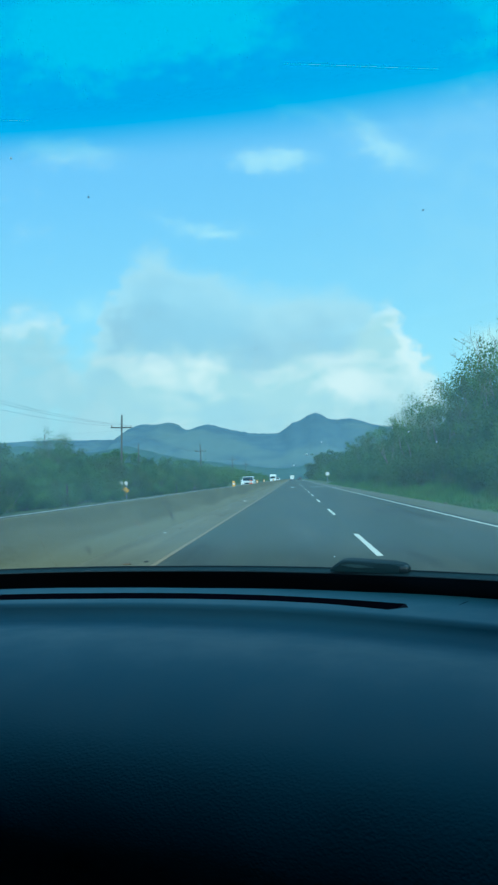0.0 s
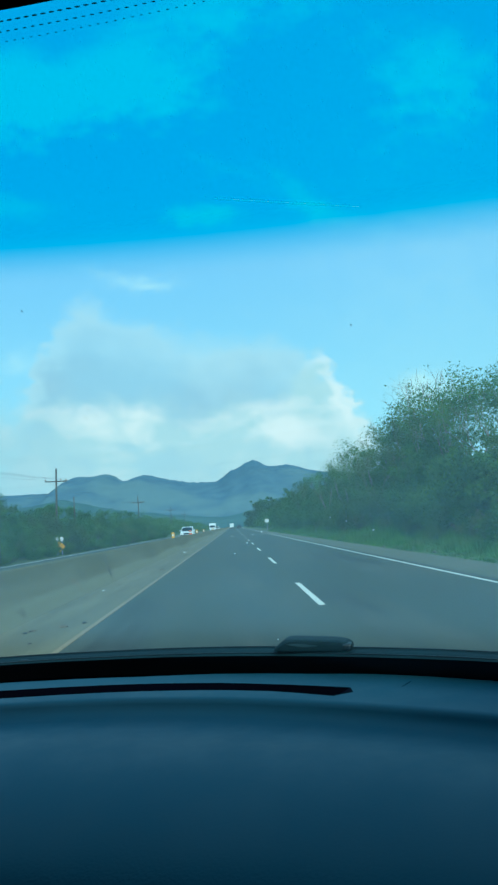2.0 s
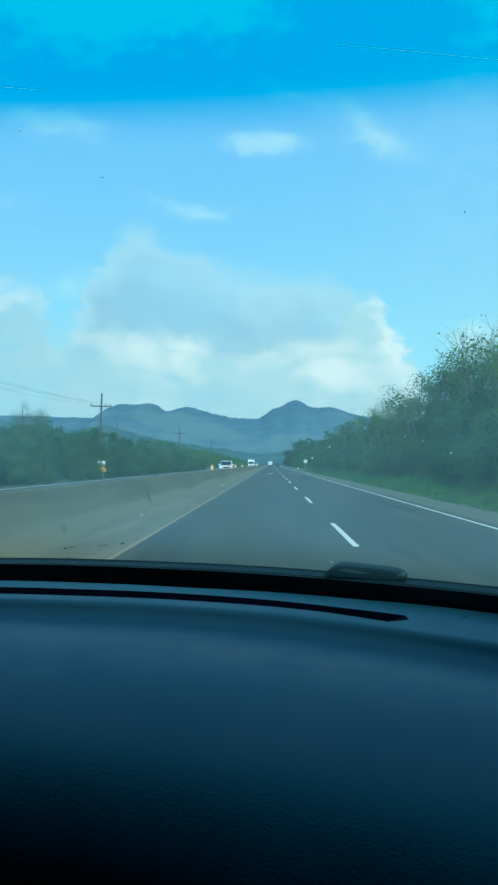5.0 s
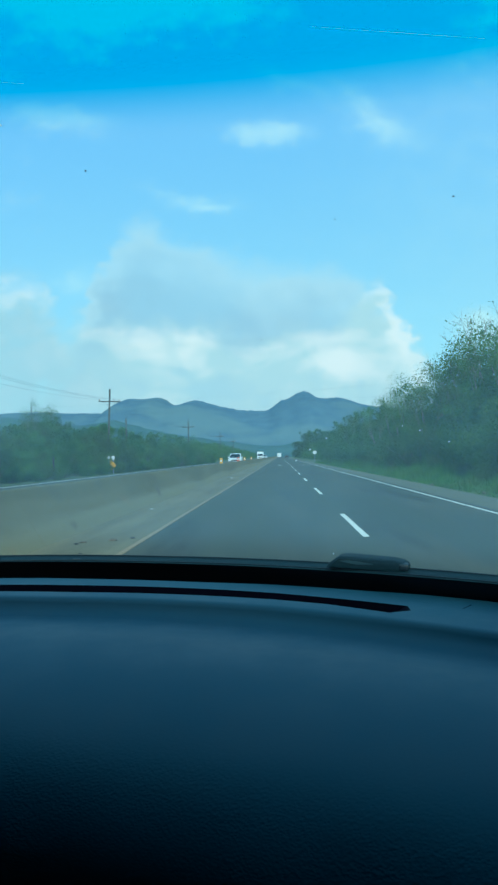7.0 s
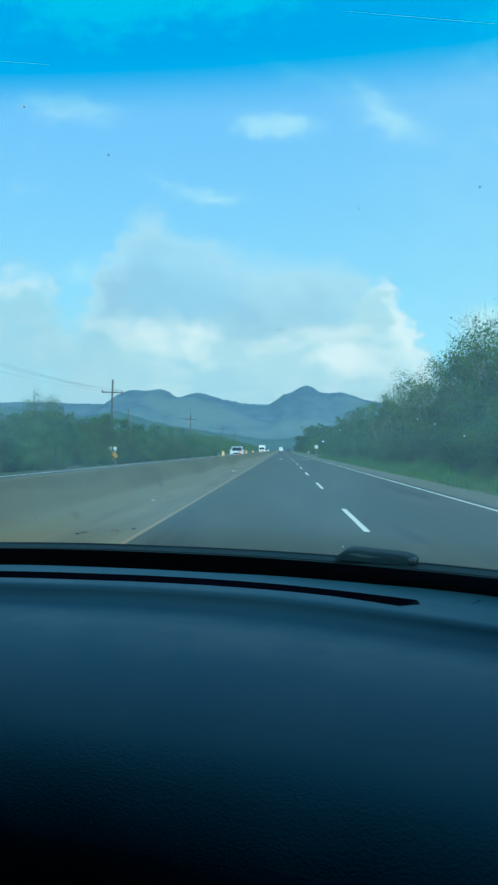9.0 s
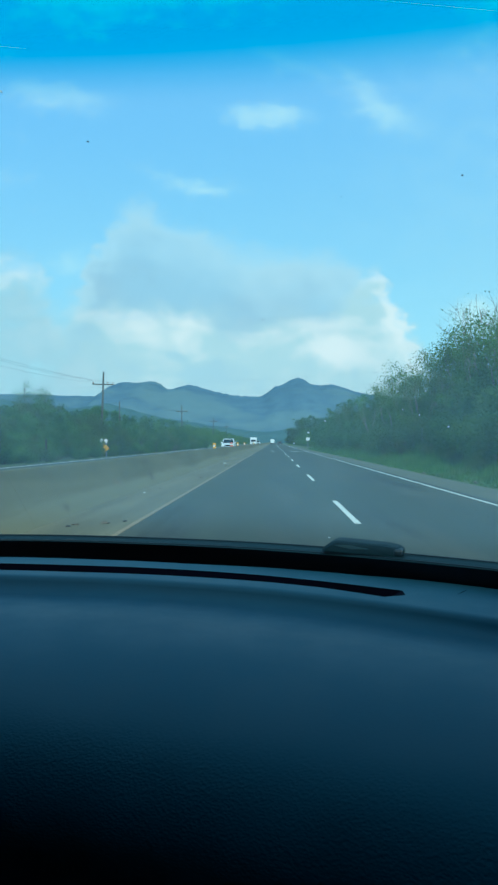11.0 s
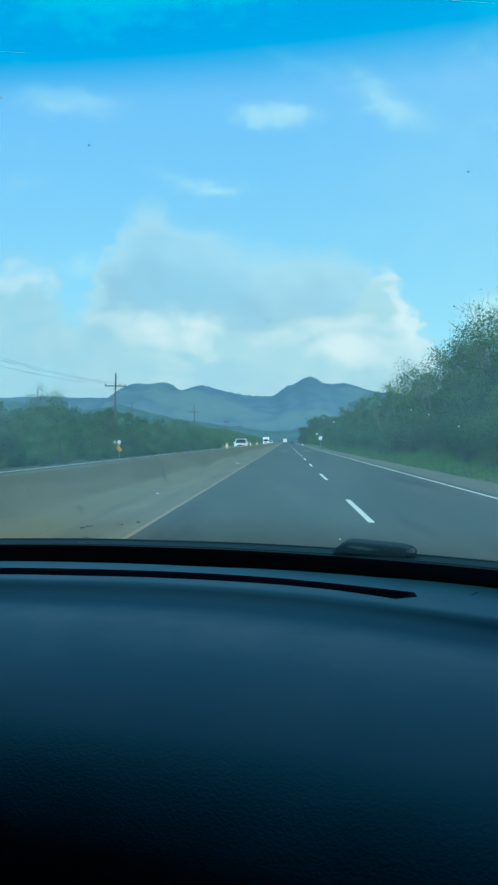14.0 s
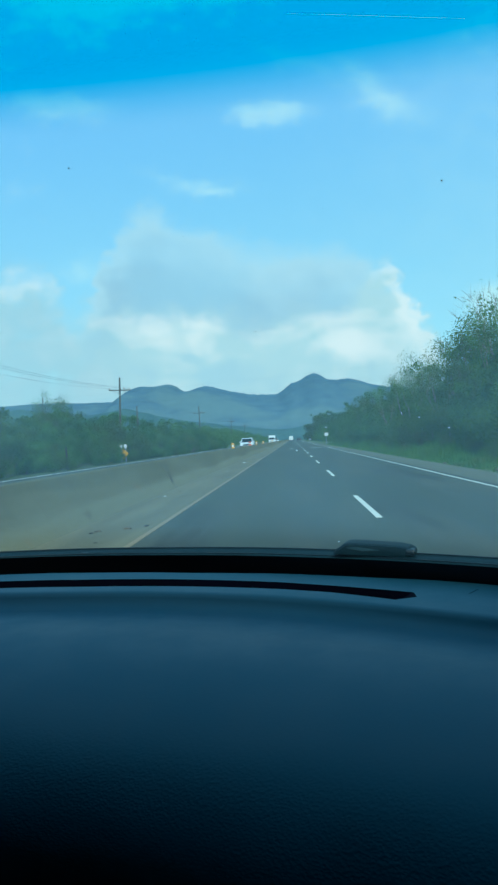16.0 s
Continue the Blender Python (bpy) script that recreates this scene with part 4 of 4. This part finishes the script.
# ---- small roadside things ----
def build_roadside():
    rng = random.Random(9)
    block = empty("barrier_marker", pose(BARRIER_TOP - 0.09, 47, BARRIER_HIGH), "yellow plastic reflector block on the barrier top", "road marker", "barrier markers")
    bm = bmesh.new()
    extrude_profile(bm, ((-0.16, 0), (0.16, 0), (0.13, 0.3), (0.08, 0.36), (-0.08, 0.36), (-0.13, 0.3)), -0.09, 0.09)
    part("shell", bm, MARKER, block)
    part("reflector", a_box(-0.06, 0.06, -0.166, -0.14, 0.12, 0.24, bevel=0.01), LAMP_GLASS, block)
    for y in (78, 96, 141):
        copy_thing(block, pose(BARRIER_TOP - 0.09, y, BARRIER_HIGH))
    cone = empty("traffic_drum", pose(BARRIER_TOP - 0.09, 66, BARRIER_HIGH), "faded red and white marker on the barrier top", "road marker", "barrier markers")
    part("drum", tube(bmesh.new(), [(0, 0, 0), (0, 0, 0.14), (0, 0, 0.34), (0, 0, 0.4)], [0.16, 0.15, 0.12, 0.06], 12), MARKER_RED, cone)
    part("stripe", tube(bmesh.new(), [(0, 0, 0.16), (0, 0, 0.26)], [0.152, 0.138], 12), LAMP_GLASS, cone)
    # litter along the inner shoulder
    for i in range(18):
        x, y = rng.uniform(-3.3, -2.35), 9 + 46 * rng.random() ** 1.3
        bm = bmesh.new()
        bmesh.ops.create_icosphere(bm, subdivisions=1, radius=1)
        s = rng.uniform(0.02, 0.07)
        for v in bm.verts:
            v.co = Vector((v.co.x * s * rng.uniform(0.9, 1.8), v.co.y * s * rng.uniform(0.8, 1.6), max(-0.1, v.co.z) * s * rng.uniform(0.3, 0.8)))
        ob = tagged(part("debris", bm, rng.choice((DEBRIS_AND_SHADOW, DEBRIS_AND_SHADOW, SPECK_PALE, RUBBER))), "scrap of litter lying on the dusty shoulder", "debris", "shoulder debris")
        ob.matrix_basis = pose(x, y, 0.004, 0, 0, rng.uniform(0, 360))
    # stones along the verge
    for i in range(14):
        bm = bmesh.new()
        bmesh.ops.create_icosphere(bm, subdivisions=2, radius=1)
        s = rng.uniform(0.04, 0.10)
        for v in bm.verts:
            v.co = v.co * s * (1 + 0.3 * noise.noise(v.co * 2 + Vector((i, 0, 0))))
            v.co.z *= 0.7
        ob = tagged(part("stone", bm, GRAVEL, smooth=True), "grey stone lying in the verge grass", "stone", "verge stones")
        ob.matrix_basis = pose(rng.uniform(6.4, 7.8), 14 + 60 * rng.random(), -0.02, 0, 0, rng.uniform(0, 360))
    warn = empty("warning_sign", pose(-14.6, 58, -0.06) @ Matrix.Scale(1.25, 4), "low orange diamond warning sign with two white lamps", "sign")
    for x in (-0.16, 0.16):
        part("post", tube(bmesh.new(), [(x, 0, -0.2), (x, 0, 1.12)], [0.022, 0.022], 8), STEEL, warn)
    bm = bmesh.new()
    box(bm, -0.26, 0.26, -0.05, -0.028, -0.26, 0.26, 0.004)
    bmesh.ops.transform(bm, matrix=Matrix.Translation((0, 0, 0.58)) @ Matrix.Rotation(radians(45), 4, "Y"), verts=bm.verts[:])
    part("plate", bm, MARKER, warn, "orange diamond plate")
    for x in (-0.16, 0.16):
        lamp = part("lamp", tube(bmesh.new(), [(x, -0.08, 1.1), (x, 0.04, 1.1)], [0.13, 0.11], 12), LAMP_GLASS, warn)
        part("hood", tube(bmesh.new(), [(x, 0.04, 1.1), (x, 0.1, 1.1)], [0.12, 0.05], 12), BLACK_TRIM, lamp)
    part("crossbar", a_box(-0.24, 0.24, -0.02, 0.02, 0.92, 0.96), STEEL, warn)
    stake = empty("fence_post", pose(-14.0, 30, -0.06), "weathered wooden fence post in the scrub", "fence post", "fence posts")
    part("stake", tube(bmesh.new(), [(0, 0, -0.3), (0.01, 0, 0.7), (0, 0.01, 1.45)], [0.06, 0.055, 0.05], 7), POLE_WOOD, stake)
    for i in range(1, 7):
        copy_thing(stake, pose(-14.3 + rng.uniform(-0.4, 0.1), 30 + 14 * i + rng.uniform(-4, 4), -0.06 - rng.uniform(0, 0.15), rng.uniform(-4, 4), rng.uniform(-4, 4), 0))
    post = empty("roadside_sign", pose(7.6, 150, -0.06), "small white sign on a steel post beside the verge", "sign")
    part("post", tube(bmesh.new(), [(0, 0, -0.2), (0, 0, 2.4)], [0.04, 0.04], 8), STEEL, post)
    part("plate", a_box(-0.4, 0.4, -0.07, -0.045, 1.7, 2.4, bevel=0.008), WHITE_CAR, post)


# ---- the car that carries the camera ----
MID = -0.45
Z0 = 1.30


def base_y(x):
    return 1.40 - 0.41 * (x + 0.50) ** 2


def glass_point(x, s):
    """Place on the windscreen: s from 0 at the base to 1 at the header."""
    y0, y1 = base_y(x), 0.50 - 0.25 * (x + 0.5) ** 2
    bow = 0.030 * math.sin(math.pi * s)
    return Vector((x, y0 + (y1 - y0) * s + bow * 0.7, Z0 - 0.235 + 0.605 * s + bow - 0.02 * s * (x + 0.5) ** 2))


def screen_strip(name, s0, s1, x0, x1, mat, parent, inset=0.0, rows=10, cols=32, label="", rise=0.0, lift=0.0):
    pts, uvs = [], []
    for i in range(cols + 1):
        x = x0 + (x1 - x0) * i / cols
        low = s0 + rise * min(max((0.009 - x) / 0.42, -0.9), 1.4)
        for j in range(rows + 1):
            s = low + (s1 + lift * min(max((x + 0.25) / 0.5, 0.0), 1.3) - low) * j / rows
            p = glass_point(x, s) + Vector((0, -0.56, -0.83)) * inset
            pts.append(p)
            uvs.append((i / cols, j / rows))
    faces = [(i * (rows + 1) + j, (i + 1) * (rows + 1) + j, (i + 1) * (rows + 1) + j + 1, i * (rows + 1) + j + 1)
             for i in range(cols) for j in range(rows)]
    ob = raw(name, pts, faces, mat, parent, label, smooth=True)
    layer = ob.data.uv_layers.new(name="UVMap")
    for loop in ob.data.loops:
        layer.data[loop.index].uv = uvs[loop.vertex_index]
    return ob


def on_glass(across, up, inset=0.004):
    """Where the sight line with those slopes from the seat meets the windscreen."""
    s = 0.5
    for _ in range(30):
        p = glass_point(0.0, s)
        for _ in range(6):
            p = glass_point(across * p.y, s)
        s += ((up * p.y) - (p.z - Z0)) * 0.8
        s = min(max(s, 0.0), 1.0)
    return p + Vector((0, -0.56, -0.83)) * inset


DASH_LINE = ((0.088, -0.32), (0.089, -0.236), (0.096, -0.2287), (0.143, -0.2284), (0.147, -0.2285), (0.17, -0.2292), (0.193, -0.2299), (0.197, -0.230),
             (0.224, -0.2306), (0.232, -0.2312), (0.2368, -0.2338), (0.2392, -0.2395), (0.2425, -0.2465), (0.2495, -0.2525), (0.264, -0.2560),
             (0.290, -0.2568), (0.335, -0.2545), (0.40, -0.2490), (0.45, -0.2486), (0.49, -0.2530), (0.53, -0.2595), (0.563, -0.2685), (0.59, -0.2785),
             (0.612, -0.290), (0.633, -0.304), (0.650, -0.320), (0.663, -0.338), (0.673, -0.358), (0.680, -0.380), (0.682, -0.404), (0.676, -0.435), (0.660, -0.48), (0.63, -0.56))


def side_pane(x):
    bm = bmesh.new()
    edge = ((-1.1, Z0 - 0.22), (base_y(x) - 0.04, Z0 - 0.22), (glass_point(x, 1.1).y - 0.04, Z0 + 0.44), (-1.1, Z0 + 0.48))
    return extrude_profile(bm, edge, x - 0.004, x + 0.004)


def build_carrier():
    car = empty("car", pose(MID, 0, 0), "car with a dark dashboard and a tinted windscreen on the road", "car")
    inv = Matrix.Translation((-MID, 0, 0))

    def own(ob):
        if ob.parent == car:
            ob.matrix_parent_inverse = inv
        return ob

    left, right = -1.42, 0.52
    # dashboard with the defroster slot pressed into it
    tip, cols = 0.205, []
    xs = [left + (tip - left) * i / 40 for i in range(41)] + [tip + 0.003] + [tip + (right - tip) * i / 12 for i in range(1, 13)]
    for x in xs:
        col = []
        for k, (d, z) in enumerate(DASH_LINE):
            slot = 4 <= k <= 6 and x <= tip
            shift = -0.03 * max(0.0, 1 - (tip - x) / 0.12) if (k >= 6 and k <= 7 and x <= tip + 0.004) else 0.0
            if k <= 2:
                d -= 0.012 + 0.010 * min(max((-0.1 - x) / 0.35, 0.0), 1.0) + 0.042 * min(max((x + 0.15) / 0.4, 0.0), 1.0) + 0.016 * min(max((x - 0.16) / 0.16, 0.0), 1.0)
            if k in (6, 7) and x <= tip + 0.004:
                d -= 0.014 * min(max((x + 0.35) / 0.55, 0.0), 1.0)
            if k <= 14:
                d += 0.021 * min(max(-x / 0.35, 0.0), 1.0)
            col.append((x + shift, base_y(x) - d, Z0 + z - (0.03 if slot else 0.0)))
        cols.append(col)
    bm = bmesh.new()
    sheet(bm, cols)
    dash = own(part("dashboard", bm, DASH, car, "grained dark blue-black plastic dashboard top", smooth=False))
    for p in dash.data.polygons:
        p.use_smooth = True
    dash.data.materials.append(VENT_BLACK)
    per = len(DASH_LINE) - 1
    for p in dash.data.polygons:
        if 3 <= p.index % per <= 6 and p.index // per < 41:
            p.material_index = 1
    dash.data.set_sharp_from_angle(angle=radians(40))
    bm = bmesh.new()
    sheet(bm, [[(x, base_y(x) - d - 0.021 * min(max(-x / 0.35, 0.0), 1.0), Z0 - 0.252) for d in (0.149, 0.163, 0.176)] for x in xs[:40]])
    bmesh.ops.solidify(bm, geom=bm.faces[:], thickness=0.004)
    part("defroster_vent", bm, VENT_BLACK, dash, "narrow black defroster slot")
    bm = bmesh.new()
    sheet(bm, [[(x, base_y(x) + 0.005, Z0 - 0.25), (x, base_y(x) - 0.089, Z0 - 0.25)] for x in xs])
    bmesh.ops.solidify(bm, geom=bm.faces[:], thickness=0.004)
    part("gap_trim", bm, FRIT, dash, "black gap at the foot of the glass")
    # seam of the airbag lid
    bm = bmesh.new()
    ends = [Vector((x, base_y(x) - d, Z0 - 0.2286)) for x, d in ((0.286, 0.116), (0.297, 0.094), (0.307, 0.074))]
    tube(bm, ends, [0.0004, 0.0008, 0.0005], 5)
    part("airbag_seam", bm, VENT_BLACK, dash, "thin dark seam")

    # windscreen and what is printed on it
    screen = own(screen_strip("windscreen", 0.0, 1.14, left + 0.02, right - 0.02, SCREEN, car, label="slightly dusty tinted windscreen", rows=16, cols=40))
    screen.visible_shadow = False
    band = screen_strip("shade_band", 0.8475, 1.14, left + 0.02, right - 0.02, BAND, screen, 0.004, 16, 40, "deep blue sun shade band", rise=0.037)
    band.visible_shadow = False
    screen_strip("lower_frit", -0.01, 0.048, left + 0.02, right - 0.02, FRIT, screen, 0.004, 2, 40, "black printed border", lift=0.010)
    screen_strip("header_frit", 1.088, 1.14, left + 0.02, right - 0.02, FRIT, screen, 0.007, 2, 40, "black printed border")
    dots = bmesh.new()
    for r in range(3):
        for i in range(150):
            x = -0.62 + i * 0.0062 + (0.0031 if r % 2 else 0)
            bmesh.ops.create_circle(dots, cap_ends=True, segments=6, radius=0.0021 - 0.0005 * r,
                                    matrix=Matrix.Translation(glass_point(x, 1.082 - 0.0062 * r) + Vector((0, -0.005, -0.007))) @ pose(0, 0, 0, -124, 0, 0))
    part("frit_dots", dots, FRIT, screen, "rows of small black dots")
    rng = random.Random(4)
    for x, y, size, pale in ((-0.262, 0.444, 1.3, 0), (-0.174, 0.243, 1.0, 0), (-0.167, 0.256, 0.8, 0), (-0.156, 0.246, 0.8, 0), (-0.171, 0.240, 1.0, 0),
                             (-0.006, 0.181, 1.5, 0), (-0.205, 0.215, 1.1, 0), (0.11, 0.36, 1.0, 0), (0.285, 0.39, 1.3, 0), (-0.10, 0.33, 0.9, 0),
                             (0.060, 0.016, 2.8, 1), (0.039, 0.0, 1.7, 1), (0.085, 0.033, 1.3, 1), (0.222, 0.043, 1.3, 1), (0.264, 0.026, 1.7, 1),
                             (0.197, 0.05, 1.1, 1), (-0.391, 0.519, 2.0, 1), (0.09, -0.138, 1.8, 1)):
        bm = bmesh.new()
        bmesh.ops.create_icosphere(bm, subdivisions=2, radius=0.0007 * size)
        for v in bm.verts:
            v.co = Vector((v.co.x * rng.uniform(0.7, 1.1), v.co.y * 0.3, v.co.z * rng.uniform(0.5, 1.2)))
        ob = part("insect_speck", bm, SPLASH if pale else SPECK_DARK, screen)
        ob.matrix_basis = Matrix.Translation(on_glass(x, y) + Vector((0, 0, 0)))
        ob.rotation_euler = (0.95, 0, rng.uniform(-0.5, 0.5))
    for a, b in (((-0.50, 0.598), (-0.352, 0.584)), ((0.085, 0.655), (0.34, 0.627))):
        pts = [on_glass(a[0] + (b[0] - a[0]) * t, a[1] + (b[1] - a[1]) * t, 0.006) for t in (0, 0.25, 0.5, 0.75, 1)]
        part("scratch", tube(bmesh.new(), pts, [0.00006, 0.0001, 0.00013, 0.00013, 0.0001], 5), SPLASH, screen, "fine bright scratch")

    # cowl and wipers outside the glass
    def cowl_rise(x):
        return 0.005 + 0.006 * min(max((x + 0.25) / 0.5, 0.0), 1.3)

    bm = bmesh.new()
    sheet(bm, [[(x, base_y(x) + 0.012, Z0 - 0.246), (x, base_y(x) + 0.03, Z0 - 0.2245 + cowl_rise(x)), (x, base_y(x) + 0.085, Z0 - 0.2165 + cowl_rise(x)),
                (x, base_y(x) + 0.095, Z0 - 0.222 + cowl_rise(x)), (x, base_y(x) + 0.10, Z0 - 0.30)] for x in xs])
    cowl = own(part("cowl", bm, COWL, car, "dark plastic cowl below the windscreen", smooth=True))
    for back, z in ((0.086, -0.2160), (0.048, -0.2215)):
        bm = tube(bmesh.new(), [(x, base_y(x) + back, Z0 + z + cowl_rise(x)) for x in xs], [0.0019] * len(xs), 6)
        part("seal", bm, BLACK_TRIM, cowl, "thin black rubber seal", smooth=True)
    bm = bmesh.new()
    shape = ((-0.088, -0.004), (-0.080, 0.006), (-0.066, 0.0185), (-0.058, 0.0225), (-0.045, 0.0235), (0.050, 0.0205), (0.070, 0.0165), (0.079, 0.011), (0.082, 0.003), (0.080, -0.004))
    rings = [[bm.verts.new((x * f, y, z * f)) for x, z in shape] for y, f in ((-0.026, 0.90), (-0.022, 0.97), (-0.015, 1.0), (0.020, 1.0), (0.026, 0.95))]
    for r0, r1 in zip(rings, rings[1:]):
        for j in range(len(shape)):
            bm.faces.new((r0[j], r0[(j + 1) % len(shape)], r1[(j + 1) % len(shape)], r1[j]))
    bm.faces.new(rings[0])
    bm.faces.new(rings[-1][::-1])
    wiper = own(part("wiper", bm, WIPER, car, "black wiper arm cover"))
    wiper.matrix_basis = pose(0.181 - MID, base_y(0.18) + 0.075, Z0 - 0.2045, 0, 1.5, -16) @ Matrix.Diagonal((0.9, 1.0, 0.8, 1.0))
    wiper.matrix_parent_inverse = Matrix()
    # facet on the cover, its highlight put into a lighter colour
    bm = bmesh.new()
    sheet(bm, [[(x, -0.0275, z0), (x, -0.0285, z1)] for x, z0, z1 in ((-0.058, 0.0120, 0.0130), (-0.040, 0.0085, 0.0150), (-0.022, 0.0060, 0.0145), (-0.004, 0.0075, 0.0118), (0.012, 0.0088, 0.0100))])
    bmesh.ops.solidify(bm, geom=bm.faces[:], thickness=0.002)
    part("facet", bm, FACET, wiper, "slanting facet with its highlight painted in")
    part("end_cap", a_box(0.062, 0.083, -0.029, 0.0, -0.002, 0.014, bevel=0.005), BLACK_TRIM, wiper)
    part("foot", a_box(0.03, 0.05, -0.01, 0.015, -0.02, 0.004), RUBBER, wiper)
    bm = bmesh.new()
    tube(bm, [(x, base_y(x) + 0.062 + 0.01 * math.sin(x * 9), Z0 - 0.2165 + 0.003 * math.sin(x * 5)) for x in (-0.62, -0.45, -0.3, -0.15, 0.0, 0.1)],
         [0.002, 0.003, 0.0035, 0.0035, 0.003, 0.002], 6)
    blade = own(part("wiper_blade", bm, RUBBER, car, "long black wiper blade", smooth=True))
    for x in (-0.43, -0.12):
        part("claw", a_box(x - 0.009, x + 0.009, base_y(x) + 0.055, base_y(x) + 0.07, Z0 - 0.221, Z0 - 0.2145, bevel=0.0015), BLACK_TRIM, blade)

    # unseen shell added to close the cabin, so light enters by the windscreen
    bm = bmesh.new()
    sheet(bm, [[tuple(glass_point(x, 1.135) + Vector((0, 0, 0.004))), (x, 0.1, Z0 + 0.50), (x, -1.2, Z0 + 0.51), (x, -2.4, Z0 + 0.43)]
               for x in [left - 0.05 + (right - left + 0.1) * i / 12 for i in range(13)]])
    bmesh.ops.solidify(bm, geom=bm.faces[:], thickness=-0.04)
    own(part("roof", bm, LINING, car, "unseen grey cabin roof"))
    for x, s in ((left, -1), (right, 1)):
        x2 = x + s * 0.06
        own(part("door", a_box(min(x, x2), max(x, x2), -1.1, 1.02, 0.32, Z0 - 0.22, bevel=0.01), LINING, car))
        own(part("rear_side", a_box(min(x, x2), max(x, x2), -2.4, -1.104, 0.32, Z0 + 0.46, bevel=0.01), LINING, car))
        # unseen pane that lets very little light through
        pane = own(part("side_window", side_pane(x), TINTED, car, "unseen dark side window"))
        g0, g1 = glass_point(x, 0.0), glass_point(x, 1.13)
        bm = tube(bmesh.new(), [g0 + Vector((s * 0.02, 0.02, -0.05)), g0.lerp(g1, 0.5) + Vector((s * 0.02, 0, 0.02)), g1 + Vector((s * 0.02, 0, 0.02))], [0.05, 0.045, 0.045], 8)
        own(part("windscreen_pillar", bm, LINING, car, smooth=True))
    own(part("rear_wall", a_box(left, right, -2.44, -2.4, 0.32, Z0 + 0.46), LINING, car))
    own(part("cabin_floor", a_box(left, right, -2.4, 1.02, 0.28, 0.33), LINING, car))
    bm = bmesh.new()
    sheet(bm, [[(x, base_y(x) + 0.01, Z0 - 0.262), (x, base_y(x) + 0.01, 0.3)] for x in xs])
    bmesh.ops.solidify(bm, geom=bm.faces[:], thickness=0.02)
    own(part("bulkhead", bm, LINING, car))
    bm = bmesh.new()
    sheet(bm, [[(x, base_y(x) + 0.11, Z0 - 0.42), (x, 1.9, Z0 - 0.48), (x, 2.25, Z0 - 0.62), (x, 2.32, 0.4)] for x in [left + (right - left) * i / 14 for i in range(15)]])
    bmesh.ops.solidify(bm, geom=bm.faces[:], thickness=0.02)
    own(part("bonnet", bm, GREY_CAR, car, smooth=True))
    for x, s in ((left, -1), (right, 1)):
        x2 = x + s * 0.06
        bm = bmesh.new()
        arch = [(1.75 + 0.40 * math.cos(t), 0.34 + 0.40 * math.sin(t)) for t in (math.pi * i / 8 for i in range(9))]
        extrude_profile(bm, [(2.30, 0.34), (2.30, 0.62), (2.22, 0.70), (1.9, 0.83), (1.0, 0.90), (1.0, 0.34)] + arch[::-1], min(x, x2), max(x, x2))
        own(part("fender", bm, GREY_CAR, car))
    own(part("bumper", a_box(left - 0.05, right + 0.05, 2.25, 2.42, 0.3, 0.62, bevel=0.05), GREY_CAR, car))
    for x in (left + 0.16, right - 0.16):
        for y in (1.75, -1.5):
            tyre = own(part("wheel", tube(bmesh.new(), [(x - 0.11, y, 0.34), (x - 0.08, y, 0.34), (x + 0.08, y, 0.34), (x + 0.11, y, 0.34)], [0.31, 0.34, 0.34, 0.31], 24), RUBBER, car))
            part("rim", tube(bmesh.new(), [(x - 0.115, y, 0.34), (x + 0.115, y, 0.34)], [0.2, 0.2], 16), STEEL, tyre)


build_ground()
build_road()
build_hills()
build_carrier()
build_traffic()
build_poles()
build_roadside()
build_plants()
build_barrier()
